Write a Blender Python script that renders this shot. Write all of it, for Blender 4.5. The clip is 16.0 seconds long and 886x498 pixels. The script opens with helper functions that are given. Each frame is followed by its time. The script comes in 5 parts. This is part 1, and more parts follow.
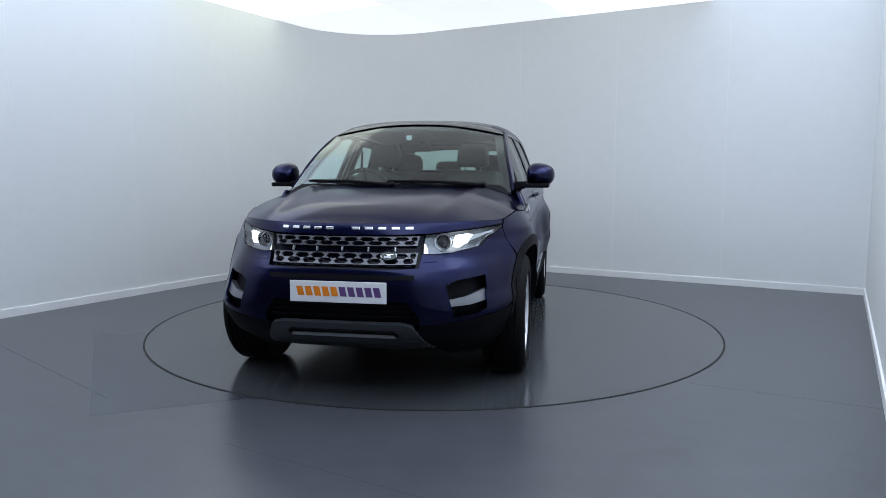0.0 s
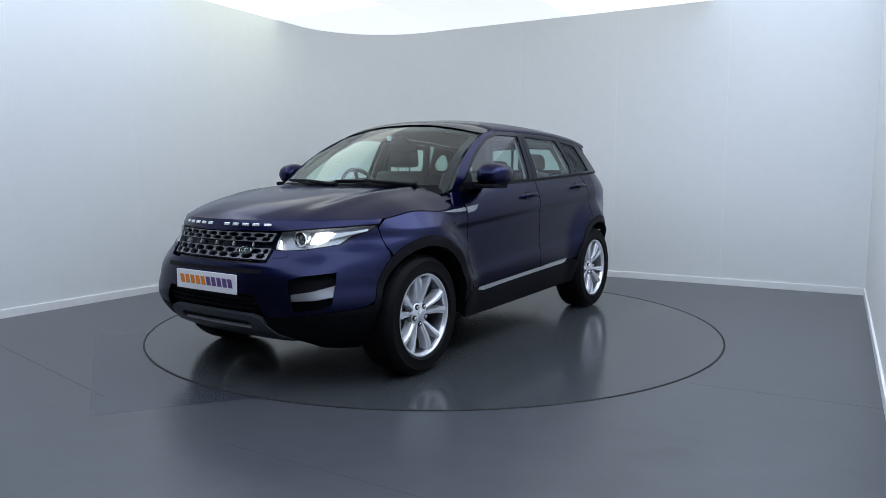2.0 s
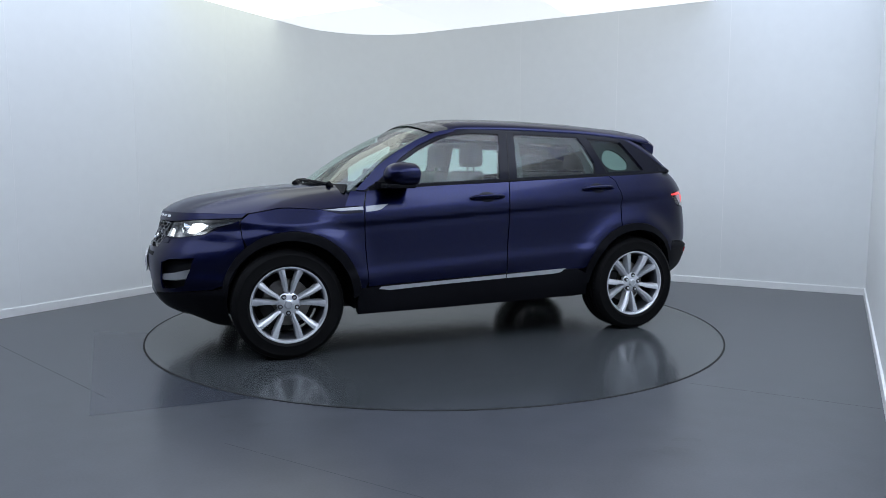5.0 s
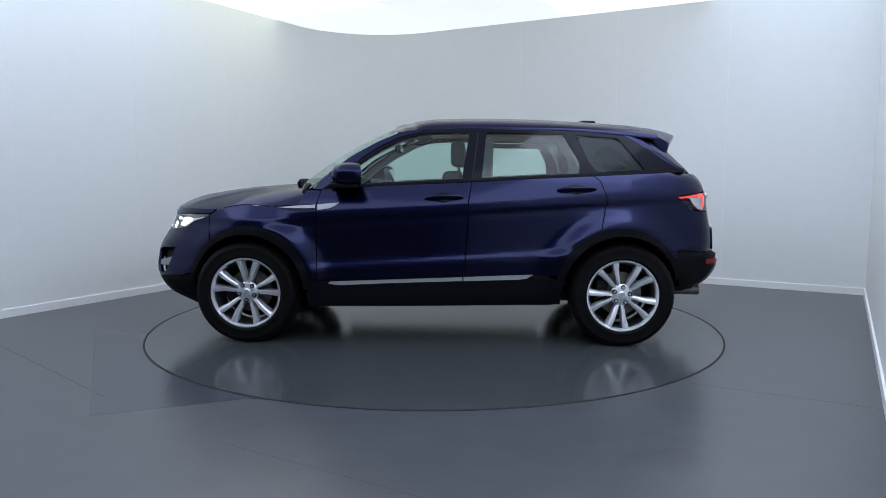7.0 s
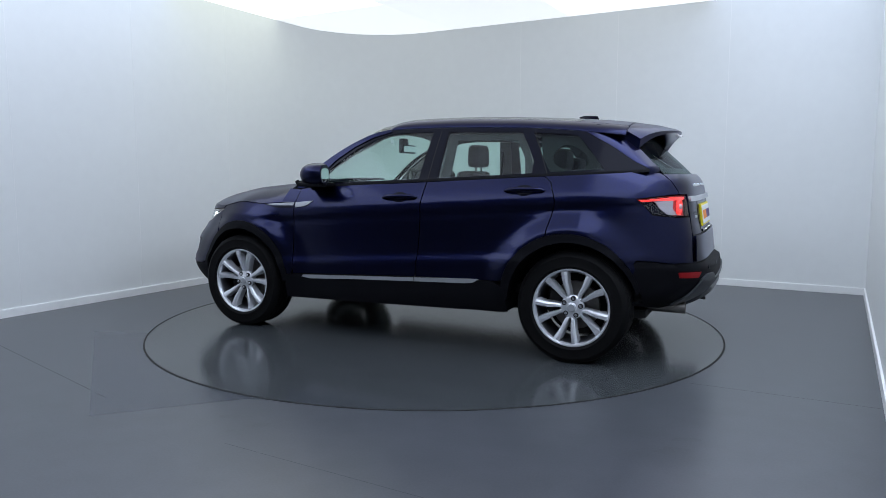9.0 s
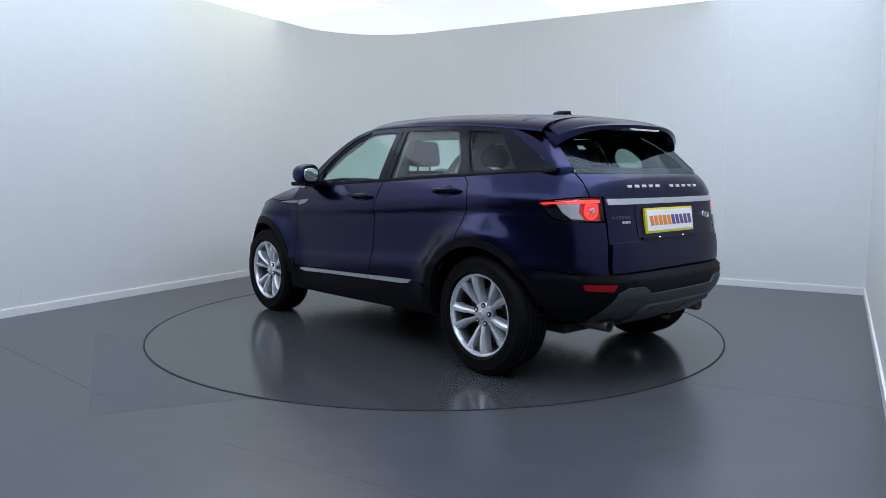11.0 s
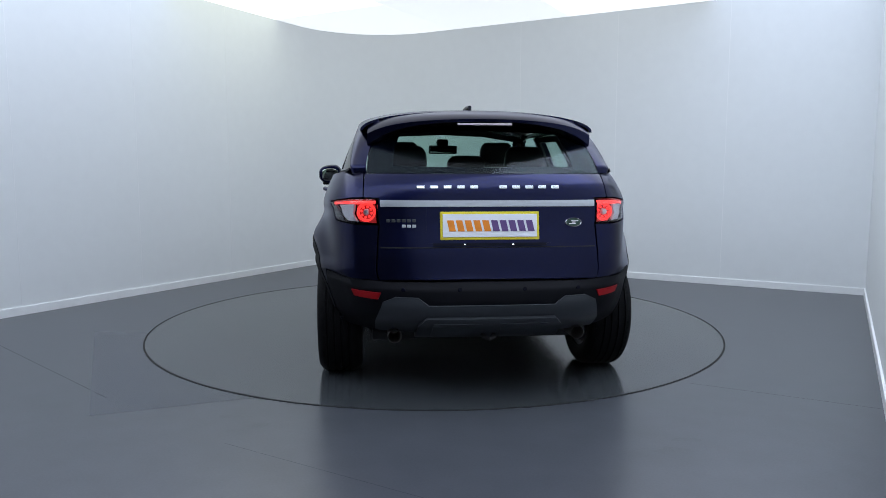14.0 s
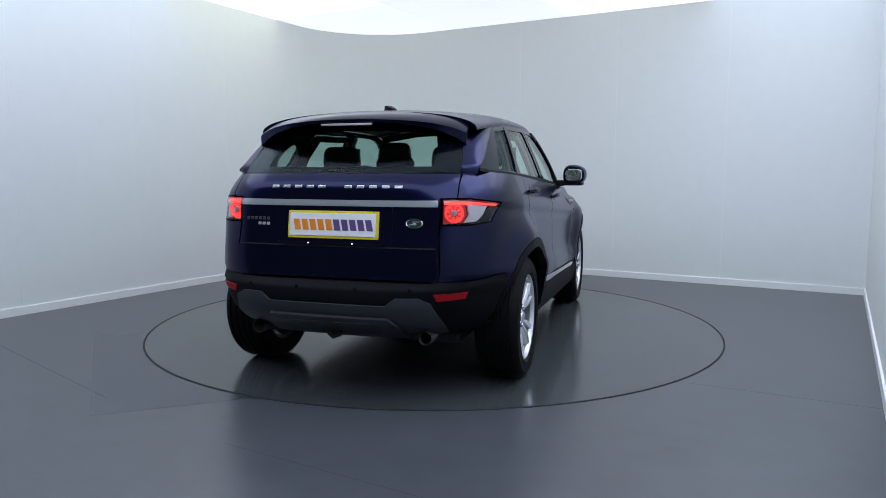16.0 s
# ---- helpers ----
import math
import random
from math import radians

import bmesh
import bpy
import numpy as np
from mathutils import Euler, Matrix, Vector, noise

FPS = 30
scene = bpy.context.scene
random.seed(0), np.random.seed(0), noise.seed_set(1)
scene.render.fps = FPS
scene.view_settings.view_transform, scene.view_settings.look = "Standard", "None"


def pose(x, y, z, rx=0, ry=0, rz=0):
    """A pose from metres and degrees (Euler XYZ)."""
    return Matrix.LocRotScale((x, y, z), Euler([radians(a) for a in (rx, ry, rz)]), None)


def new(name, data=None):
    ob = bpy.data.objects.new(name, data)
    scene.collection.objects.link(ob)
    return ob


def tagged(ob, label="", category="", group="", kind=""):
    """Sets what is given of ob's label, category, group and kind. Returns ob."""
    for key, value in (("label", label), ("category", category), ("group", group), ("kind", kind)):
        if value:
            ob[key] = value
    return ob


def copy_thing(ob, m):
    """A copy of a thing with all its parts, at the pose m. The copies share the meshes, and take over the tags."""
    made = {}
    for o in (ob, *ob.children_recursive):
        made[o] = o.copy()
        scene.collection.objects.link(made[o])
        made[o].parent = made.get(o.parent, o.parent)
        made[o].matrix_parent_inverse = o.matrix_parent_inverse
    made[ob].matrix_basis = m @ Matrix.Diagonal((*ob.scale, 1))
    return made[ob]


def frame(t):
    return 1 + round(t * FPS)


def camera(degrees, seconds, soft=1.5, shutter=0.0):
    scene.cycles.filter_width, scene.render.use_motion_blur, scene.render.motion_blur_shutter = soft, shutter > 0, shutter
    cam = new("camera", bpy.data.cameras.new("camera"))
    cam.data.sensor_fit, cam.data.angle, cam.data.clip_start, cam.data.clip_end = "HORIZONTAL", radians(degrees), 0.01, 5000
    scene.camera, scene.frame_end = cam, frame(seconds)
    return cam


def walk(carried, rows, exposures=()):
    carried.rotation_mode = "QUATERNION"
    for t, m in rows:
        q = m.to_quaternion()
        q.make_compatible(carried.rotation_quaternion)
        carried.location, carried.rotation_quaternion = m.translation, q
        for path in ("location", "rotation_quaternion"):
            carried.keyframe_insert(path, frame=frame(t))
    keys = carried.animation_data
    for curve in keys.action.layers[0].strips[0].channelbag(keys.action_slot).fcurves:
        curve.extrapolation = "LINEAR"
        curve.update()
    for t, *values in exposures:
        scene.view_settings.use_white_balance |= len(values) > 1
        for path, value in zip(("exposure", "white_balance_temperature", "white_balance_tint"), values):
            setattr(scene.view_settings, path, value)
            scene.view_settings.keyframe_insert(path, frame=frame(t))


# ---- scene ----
import mathutils
import mathutils.geometry

cam = camera(64.4, 16.0, soft=0.75)
CAM = Matrix.Translation((0, -5.7165, 1.2104)) @ pose(0, 0, 0, 90 - 6.136, 0, 0.614 * -1) @ pose(0, 0, 0, 0, 0, 0.10)
walk(cam, [(0.0, CAM), (16.0, CAM)])

# ---- world and lights ----
world = bpy.data.worlds.new("world")
scene.world = world
world.use_nodes = True
world.node_tree.nodes["Background"].inputs[0].default_value = (0.8, 0.9, 1.0, 1)
world.node_tree.nodes["Background"].inputs[1].default_value = 0.02
scene.view_settings.exposure = 0.0

ROOM = pose(0, 0, 0, 0, 0, -30)      # the room's own axes lie askew to the camera
AL, AR, BB, BF, HC = -3.19, 3.13, 3.21, -5.6, 3.06   # left, right, back and front wall, ceiling


# glowing ceiling panels: middle in the room's axes, size, strength, colour
COOL, PALE, GREENISH = (0.79, 0.89, 1.08), (0.90, 0.96, 1.02), (0.93, 1.0, 0.95)
PANELS = [(-3.25 + 1.61 * (i + 0.5), 3.27 - 1.6 * (j + 0.5), 1.609, 1.599, *kc) for j, row in enumerate((
    ((0.58, PALE), (0.56, PALE), (0.68, PALE), (1.2, COOL)),
    ((1.15, GREENISH), (0.55, PALE), (0.6, PALE), (2.1, COOL)),
    ((1.45, COOL), (0.6, PALE), (0.6, PALE), (3.0, COOL)),
    ((1.7, COOL), (0.8, COOL), (0.65, COOL), (1.8, COOL)),
    ((1.3, COOL), (1.5, COOL), (1.5, COOL), (1.8, COOL)))) for i, kc in enumerate(row)]


# ---- materials ----
def mat(name, colour, rough=0.5, metal=0.0, grain=0.0, scale=20.0, bump=0.0, bscale=60.0, coat=0.0, spec=0.5, rvar=0.0, two=None):
    m = bpy.data.materials.new(name)
    m.use_nodes = True
    nt = m.node_tree
    p = nt.nodes["Principled BSDF"]
    p.inputs["Base Color"].default_value = (*colour, 1)
    p.inputs["Roughness"].default_value = rough
    p.inputs["Metallic"].default_value = metal
    p.inputs["Coat Weight"].default_value = coat
    p.inputs["Coat Roughness"].default_value = 0.03
    p.inputs["Specular IOR Level"].default_value = spec
    co = nt.nodes.new("ShaderNodeTexCoord")
    if grain or two:
        n1 = nt.nodes.new("ShaderNodeTexNoise")
        n1.inputs["Scale"].default_value = scale
        n1.inputs["Detail"].default_value = 6
        nt.links.new(co.outputs["Object"], n1.inputs["Vector"])
        n2 = nt.nodes.new("ShaderNodeTexNoise")
        n2.inputs["Scale"].default_value = scale * 0.06
        n2.inputs["Detail"].default_value = 3
        nt.links.new(co.outputs["Object"], n2.inputs["Vector"])
        add = nt.nodes.new("ShaderNodeMath")
        add.operation = "ADD"
        nt.links.new(n1.outputs["Fac"], add.inputs[0])
        nt.links.new(n2.outputs["Fac"], add.inputs[1])
        mr = nt.nodes.new("ShaderNodeMapRange")
        mr.inputs[1].default_value, mr.inputs[2].default_value = 0.6, 1.4
        nt.links.new(add.outputs[0], mr.inputs[0])
        mix = nt.nodes.new("ShaderNodeMix")
        mix.data_type = "RGBA"
        c2 = two or tuple(c * (1 + grain) for c in colour)
        c1 = colour if two else tuple(c * (1 - grain) for c in colour)
        mix.inputs[6].default_value, mix.inputs[7].default_value = (*c1, 1), (*c2, 1)
        nt.links.new(mr.outputs[0], mix.inputs[0])
        nt.links.new(mix.outputs[2], p.inputs["Base Color"])
        if rvar:
            rr = nt.nodes.new("ShaderNodeMapRange")
            rr.inputs[1].default_value, rr.inputs[2].default_value = 0.6, 1.4
            rr.inputs[3].default_value, rr.inputs[4].default_value = rough - rvar, rough + rvar
            nt.links.new(add.outputs[0], rr.inputs[0])
            nt.links.new(rr.outputs[0], p.inputs["Roughness"])
    if bump:
        nb = nt.nodes.new("ShaderNodeTexNoise")
        nb.inputs["Scale"].default_value = bscale
        nb.inputs["Detail"].default_value = 4
        nt.links.new(co.outputs["Object"], nb.inputs["Vector"])
        bp = nt.nodes.new("ShaderNodeBump")
        bp.inputs["Strength"].default_value = bump
        bp.inputs["Distance"].default_value = 0.002
        nt.links.new(nb.outputs["Fac"], bp.inputs["Height"])
        nt.links.new(bp.outputs["Normal"], p.inputs["Normal"])
    return m


def glow(name, colour, strength, base=(0.05, 0.05, 0.05)):
    m = mat(name, base, 0.3)
    p = m.node_tree.nodes["Principled BSDF"]
    p.inputs["Emission Color"].default_value = (*colour, 1)
    p.inputs["Emission Strength"].default_value = strength
    return m


def sheet_glass(name, tint, gloss_colour=(1, 1, 1), rough=0.0, ior=1.5):
    """A thin pane: what lies behind shows tinted, and the surface mirrors by Fresnel."""
    m = bpy.data.materials.new(name)
    m.use_nodes = True
    nt = m.node_tree
    nt.nodes.remove(nt.nodes["Principled BSDF"])
    out = nt.nodes["Material Output"]
    tr = nt.nodes.new("ShaderNodeBsdfTransparent")
    tr.inputs[0].default_value = (*tint, 1)
    gl = nt.nodes.new("ShaderNodeBsdfGlossy")
    gl.inputs["Color"].default_value = (*gloss_colour, 1)
    gl.inputs["Roughness"].default_value = rough
    fr = nt.nodes.new("ShaderNodeLayerWeight")
    fr.inputs["Blend"].default_value = 0.5
    pw = nt.nodes.new("ShaderNodeMath")
    pw.operation = "POWER"
    pw.inputs[1].default_value = 4.0
    ma = nt.nodes.new("ShaderNodeMath")
    ma.operation = "MULTIPLY_ADD"
    ma.inputs[1].default_value, ma.inputs[2].default_value = 0.6, 0.04
    nt.links.new(fr.outputs["Facing"], pw.inputs[0])
    nt.links.new(pw.outputs[0], ma.inputs[0])
    mx = nt.nodes.new("ShaderNodeMixShader")
    nt.links.new(ma.outputs[0], mx.inputs[0])
    nt.links.new(tr.outputs[0], mx.inputs[1])
    nt.links.new(gl.outputs[0], mx.inputs[2])
    nt.links.new(mx.outputs[0], out.inputs[0])
    return m


WALL = mat("painted_wall", (0.78, 0.80, 0.80), 0.75, grain=0.02, scale=9, bump=0.06, bscale=240)
CEIL = mat("ceiling_paint", (0.82, 0.83, 0.82), 0.85, grain=0.015, scale=6, bump=0.05, bscale=150)
DARKWALL = mat("unseen_dark_wall", (0.11, 0.113, 0.12), 0.8, grain=0.06, scale=8, bump=0.06, bscale=200)
SKIRT = mat("skirting_paint", (0.86, 0.87, 0.87), 0.4, grain=0.03, scale=14)
FLOOR = mat("vinyl_floor", (0.067, 0.072, 0.083), 0.30, grain=0.2, scale=90, rvar=0.015)
TABLE = mat("turntable_vinyl", (0.052, 0.058, 0.063), 0.17, grain=0.08, scale=6, rvar=0.015)
GAP = mat("black_gap", (0.01, 0.01, 0.01), 0.8)
DARKPATCH = mat("darker_floor_patch", (0.046, 0.052, 0.066), 0.24, grain=0.08, scale=3, rvar=0.015)
SMUDGE = mat("floor_smudge", (0.067, 0.072, 0.081), 0.32, grain=0.2, scale=60)
SEAM = mat("floor_seam", (0.05, 0.053, 0.058), 0.6)
PAINT = mat("blue_metallic_paint", (0.0034, 0.0056, 0.039), 0.28, metal=1.0, grain=0.12, scale=900, coat=0.75)
PAINT.node_tree.nodes["Principled BSDF"].inputs["Specular Tint"].default_value = (0.10, 0.14, 0.40, 1)
PAINT.node_tree.nodes["Principled BSDF"].inputs["Coat Roughness"].default_value = 0.14
PAINT.node_tree.nodes["Principled BSDF"].inputs["Coat IOR"].default_value = 1.38
PLASTIC = mat("black_plastic", (0.0036, 0.0037, 0.0058), 0.6, grain=0.2, scale=120, bump=0.1, bscale=700, spec=0.11)
GLOSSBLACK = mat("gloss_black_trim", (0.0045, 0.005, 0.012), 0.12, spec=0.13, grain=0.1, scale=50)
DULL = mat("dull_silver", (0.27, 0.28, 0.30), 0.32, metal=0.8, grain=0.06, scale=80)
DARK = mat("dark_lining", (0.008, 0.008, 0.009), 0.8, grain=0.2, scale=40)
GREY = mat("grey_skid_paint", (0.045, 0.05, 0.058), 0.42, metal=0.2, grain=0.06, scale=300)
SILVER = mat("satin_silver", (0.55, 0.57, 0.6), 0.28, metal=0.65, grain=0.05, scale=80)
BRIGHT = mat("bright_metal", (0.75, 0.77, 0.8), 0.22, metal=1.0, grain=0.04, scale=60)
ALLOY = mat("alloy_paint", (0.80, 0.82, 0.86), 0.22, metal=0.6, grain=0.04, scale=40)
CHROME = mat("chrome", (0.8, 0.8, 0.82), 0.08, metal=1.0)
RUBBER = mat("tyre_rubber", (0.004, 0.004, 0.0045), 0.65, grain=0.2, scale=60, bump=0.15, bscale=200, spec=0.12)
# rim metal darkened: the colour carries the shade behind the spokes
BARREL = mat("shade_toned_barrel", (0.13, 0.135, 0.15), 0.35, metal=0.9, grain=0.1, scale=40)
GRILLE = mat("grille_silver", (0.16, 0.165, 0.18), 0.4, metal=0.85, grain=0.06, scale=80)
IRON = mat("brake_iron", (0.2, 0.19, 0.18), 0.45, metal=1.0, grain=0.15, scale=50)
GLASS = sheet_glass("tinted_glass", (0.74, 0.90, 0.85))
PRIV = sheet_glass("darker_glass", (0.52, 0.66, 0.62), gloss_colour=(0.4, 0.42, 0.46))
PALELENS = mat("pale_lamp_lens", (0.5, 0.46, 0.48), 0.25, grain=0.15, scale=160, coat=0.5)
ROOFGLASS = mat("dusty_roof_glass", (0.008, 0.009, 0.011), 0.2, grain=0.5, scale=70, rvar=0.16, bump=0.6, bscale=110, two=(0.05, 0.055, 0.06))
LENS = sheet_glass("clear_lens", (0.92, 0.95, 0.97))
MIRROR = mat("mirror_glass", (0.85, 0.87, 0.88), 0.02, metal=1.0)
LEATHER = mat("dark_leather", (0.018, 0.018, 0.019), 0.5, grain=0.2, scale=60, bump=0.3, bscale=150)
LAMPWHITE = glow("lit_headlamp", (0.95, 0.98, 1.0), 2.5)
LAMPRED = glow("lit_tail_lamp", (1.0, 0.04, 0.035), 1.5, (0.3, 0.01, 0.01))
LAMPDIM = glow("lit_red_field", (1.0, 0.03, 0.03), 0.16, (0.3, 0.01, 0.01))
REDPLASTIC = mat("red_reflector", (0.32, 0.005, 0.009), 0.45, grain=0.1, scale=200, coat=0.1, spec=0.2)
WHITEPLATE = mat("white_plate", (0.84, 0.85, 0.88), 0.35, grain=0.02, scale=30)
YELLOW = mat("yellow_plate_edge", (0.75, 0.62, 0.02), 0.4, grain=0.04, scale=30)
ORANGE = mat("orange_print", (0.85, 0.25, 0.01), 0.5, grain=0.1, scale=20)
PURPLE = mat("purple_print", (0.12, 0.06, 0.2), 0.5, grain=0.1, scale=20)
GREEN = mat("dark_green_enamel", (0.01, 0.04, 0.025), 0.25, coat=0.5)


# ---- building tools ----
def link_mesh(name, verts, faces, material, parent=None, label="", smooth=False, kind=""):
    me = bpy.data.meshes.new(name)
    me.from_pydata([tuple(v) for v in verts], [], faces)
    me.materials.append(material)
    if smooth:
        me.polygons.foreach_set("use_smooth", [True] * len(me.polygons))
    me.update()
    ob = new(name, me)
    if parent:
        ob.parent = parent
    return tagged(ob, label, kind=kind)


def part(name, bm, material, parent=None, label="", smooth=False, recalc=True):
    if recalc:
        bmesh.ops.recalc_face_normals(bm, faces=bm.faces)
    me = bpy.data.meshes.new(name)
    bm.to_mesh(me)
    bm.free()
    me.materials.append(material)
    if smooth:
        me.polygons.foreach_set("use_smooth", [True] * len(me.polygons))
        me.set_sharp_from_angle(angle=radians(38))
    ob = new(name, me)
    if parent:
        ob.parent = parent
    return tagged(ob, label)


def box(bm, x0, x1, y0, y1, z0, z1, bevel=0.0, m=None, seg=2):
    r = bmesh.ops.create_cube(bm, size=1)
    vs = r["verts"]
    for v in vs:
        v.co = Vector(((x0 + x1) / 2 + v.co.x * (x1 - x0), (y0 + y1) / 2 + v.co.y * (y1 - y0), (z0 + z1) / 2 + v.co.z * (z1 - z0)))
    if bevel:
        es = list({e for v in vs for e in v.link_edges})
        r = bmesh.ops.bevel(bm, geom=es, offset=bevel, segments=seg, affect="EDGES", profile=0.6)
        vs = [v for v in bm.verts if v in set(r["verts"]) or v.is_valid and v in set(vs)]
    if m is not None:
        bmesh.ops.transform(bm, matrix=m, verts=[v for v in vs if v.is_valid])
    return vs


def lathe(bm, profile, n=48, axis="y", m=None, closed=False):
    """Turns a profile of (radius, along) about the axis y."""
    rings = []
    for r, h in profile:
        ring = []
        for k in range(n):
            a = 2 * math.pi * k / n
            co = Vector((r * math.cos(a), h, r * math.sin(a)))
            ring.append(bm.verts.new(m @ co if m is not None else co))
        rings.append(ring)
    pairs = list(zip(rings, rings[1:]))
    if closed:
        pairs.append((rings[-1], rings[0]))
    for p, q in pairs:
        for k in range(n):
            bm.faces.new((p[k], p[(k + 1) % n], q[(k + 1) % n], q[k]))
    return rings


def tube(bm, pts, r, n=8):
    """A round bar along the points."""
    rings = []
    pts = [Vector(p) for p in pts]
    for i, p in enumerate(pts):
        d = (pts[min(i + 1, len(pts) - 1)] - pts[max(i - 1, 0)]).normalized()
        u = d.cross(Vector((0.13, 0.3, 1))).normalized()
        w = d.cross(u)
        rr = r[i] if isinstance(r, (list, tuple)) else r
        rings.append([bm.verts.new(p + rr * (math.cos(2 * math.pi * k / n) * u + math.sin(2 * math.pi * k / n) * w)) for k in range(n)])
    for a, b in zip(rings, rings[1:]):
        for k in range(n):
            bm.faces.new((a[k], a[(k + 1) % n], b[(k + 1) % n], b[k]))
    bm.faces.new(rings[0])
    bm.faces.new(rings[-1][::-1])


def tab(x, *pairs):
    """Smooth curve through pairs (x, value), given in rising order."""
    xs, ys = [p[0] for p in pairs], [p[1] for p in pairs]
    x = np.asarray(x, float)
    xs, ys = np.array(xs, float), np.array(ys, float)
    h, dl = np.diff(xs), np.diff(ys) / np.diff(xs)
    m = np.concatenate([[dl[0]], np.where(dl[:-1] * dl[1:] > 0, 2 * dl[:-1] * dl[1:] / np.where(dl[:-1] + dl[1:] == 0, 1, dl[:-1] + dl[1:]), 0), [dl[-1]]])
    i = np.clip(np.searchsorted(xs, x) - 1, 0, len(h) - 1)
    t = np.clip((x - xs[i]) / h[i], 0, 1)
    return (ys[i] * (2 * t**3 - 3 * t**2 + 1) + h[i] * m[i] * (t**3 - 2 * t**2 + t) + ys[i + 1] * (3 * t**2 - 2 * t**3) + h[i] * m[i + 1] * (t**3 - t**2))


def inside(poly, p):
    x, y = p[:, 0], p[:, 1]
    r = np.zeros(len(p), bool)
    for (x0, y0), (x1, y1) in zip(poly, np.roll(poly, -1, 0)):
        if y0 == y1:
            continue
        r ^= ((y0 > y) != (y1 > y)) & (x < (x1 - x0) * (y - y0) / (y1 - y0) + x0)
    return r


def near_edge(poly, p, d):
    r = np.zeros(len(p), bool)
    for a, b in zip(poly, np.roll(poly, -1, 0)):
        ab = b - a
        k = np.clip(((p - a) @ ab) / max(ab @ ab, 1e-12), 0, 1)
        r |= ((p - a - k[:, None] * ab) ** 2).sum(1) < d * d
    return r


def panel(name, poly, surf, material, parent, label="", step=0.022, thick=0.014, off=0.0, holes=(), mirror=False, flip=False):
    """A pressed panel: the outline, in the surface's own two coordinates, filled, laid on the surface and given turned-in edges."""
    loops, verts, edges = [], [], []
    for lp in (poly, *holes):
        lp = np.array(lp, float)
        out = []
        for a, b in zip(lp, np.roll(lp, -1, 0)):
            n = max(1, int(np.ceil(np.linalg.norm(b - a) / step)))
            out += [a + (b - a) * k / n for k in range(n)]
        out = np.array(out)
        base = len(verts)
        verts += list(out)
        edges += [(base + k, base + (k + 1) % len(out)) for k in range(len(out))]
        loops.append(out)
    lo, hi = loops[0].min(0), loops[0].max(0)
    gx, gy = np.arange(lo[0], hi[0], step) + step * 0.37, np.arange(lo[1], hi[1], step) + step * 0.41
    g = np.stack(np.meshgrid(gx, gy), -1).reshape(-1, 2)
    keep = inside(loops[0], g) & ~near_edge(loops[0], g, step * 0.4)
    for h in loops[1:]:
        keep &= ~inside(h, g) & ~near_edge(h, g, step * 0.4)
    g = g[keep]
    v2, e2, f2, *_ = mathutils.geometry.delaunay_2d_cdt([Vector(v) for v in verts] + [Vector(v) for v in g], edges, [], 1, 1e-6)
    v2 = np.array([tuple(v) for v in v2])
    cen = np.array([v2[list(f)].mean(0) for f in f2])
    ok = inside(loops[0], cen)
    for h in loops[1:]:
        ok &= ~inside(h, cen)
    f2 = [tuple(f) for f, k in zip(f2, ok) if k]
    e = 0.004
    p = surf(v2)
    du = surf(v2 + [e, 0]) - surf(v2 - [e, 0])
    dv = surf(v2 + [0, e]) - surf(v2 - [0, e])
    nn = np.cross(du, dv)
    nn /= np.maximum(np.linalg.norm(nn, axis=1), 1e-12)[:, None]
    if flip:
        nn, f2 = -nn, [f[::-1] for f in f2]
    p = p + nn * off
    if mirror:
        p, nn, f2 = p * [1, -1, 1], nn * [1, -1, 1], [f[::-1] for f in f2]
    n0 = len(p)
    count = {}
    for f in f2:
        for a, b in zip(f, f[1:] + f[:1]):
            count[(a, b)] = 1
    rim = [(a, b) for a, b in count if (b, a) not in count]
    idx = sorted({a for ab in rim for a in ab})
    o1 = {a: n0 + k for k, a in enumerate(idx)}
    o2 = {a: n0 + len(idx) + k for k, a in enumerate(idx)}
    allv = np.concatenate([p, p[idx], p[idx] - nn[idx] * thick])
    faces = f2 + [(o1[b], o1[a], o2[a], o2[b]) for a, b in rim]
    me = bpy.data.meshes.new(name)
    me.from_pydata(allv.tolist(), [], faces)
    me.materials.append(material)
    me.polygons.foreach_set("use_smooth", [True] * len(me.polygons))
    me.update()
    me.normals_split_custom_set_from_vertices(np.concatenate([nn, np.zeros((2 * len(idx), 3))]).tolist())
    ob = new(name, me)
    ob.parent = parent
    return tagged(ob, label)


def both(name, poly, surf, material, parent, label="", **kw):
    return [panel(name, poly, surf, material, parent, label, **kw), panel(name, poly, surf, material, parent, label, mirror=True, **kw)]


# ---- the room ----
def slab(name, pts, z0, z1, material, label, kind="structure", category=""):
    """A wall or plate from a closed outline in the room's axes."""
    n = len(pts)
    v = [(x, y, z0) for x, y in pts] + [(x, y, z1) for x, y in pts]
    f = [tuple(range(n))[::-1], tuple(range(n, 2 * n))] + [(k, (k + 1) % n, n + (k + 1) % n, n + k) for k in range(n)]
    ob = link_mesh(name, v, f, material)
    ob.matrix_world = ROOM
    return tagged(ob, label, category, kind=kind)


RC = 1.15                                   # radius of the rounded back corner
ARC = [(AL + RC - RC * math.cos(a), BB - RC + RC * math.sin(a)) for a in np.linspace(0, math.pi / 2, 25)]
ARCO = [(AL + RC - (RC + 0.12) * math.cos(a), BB - RC + (RC + 0.12) * math.sin(a)) for a in np.linspace(0, math.pi / 2, 25)]


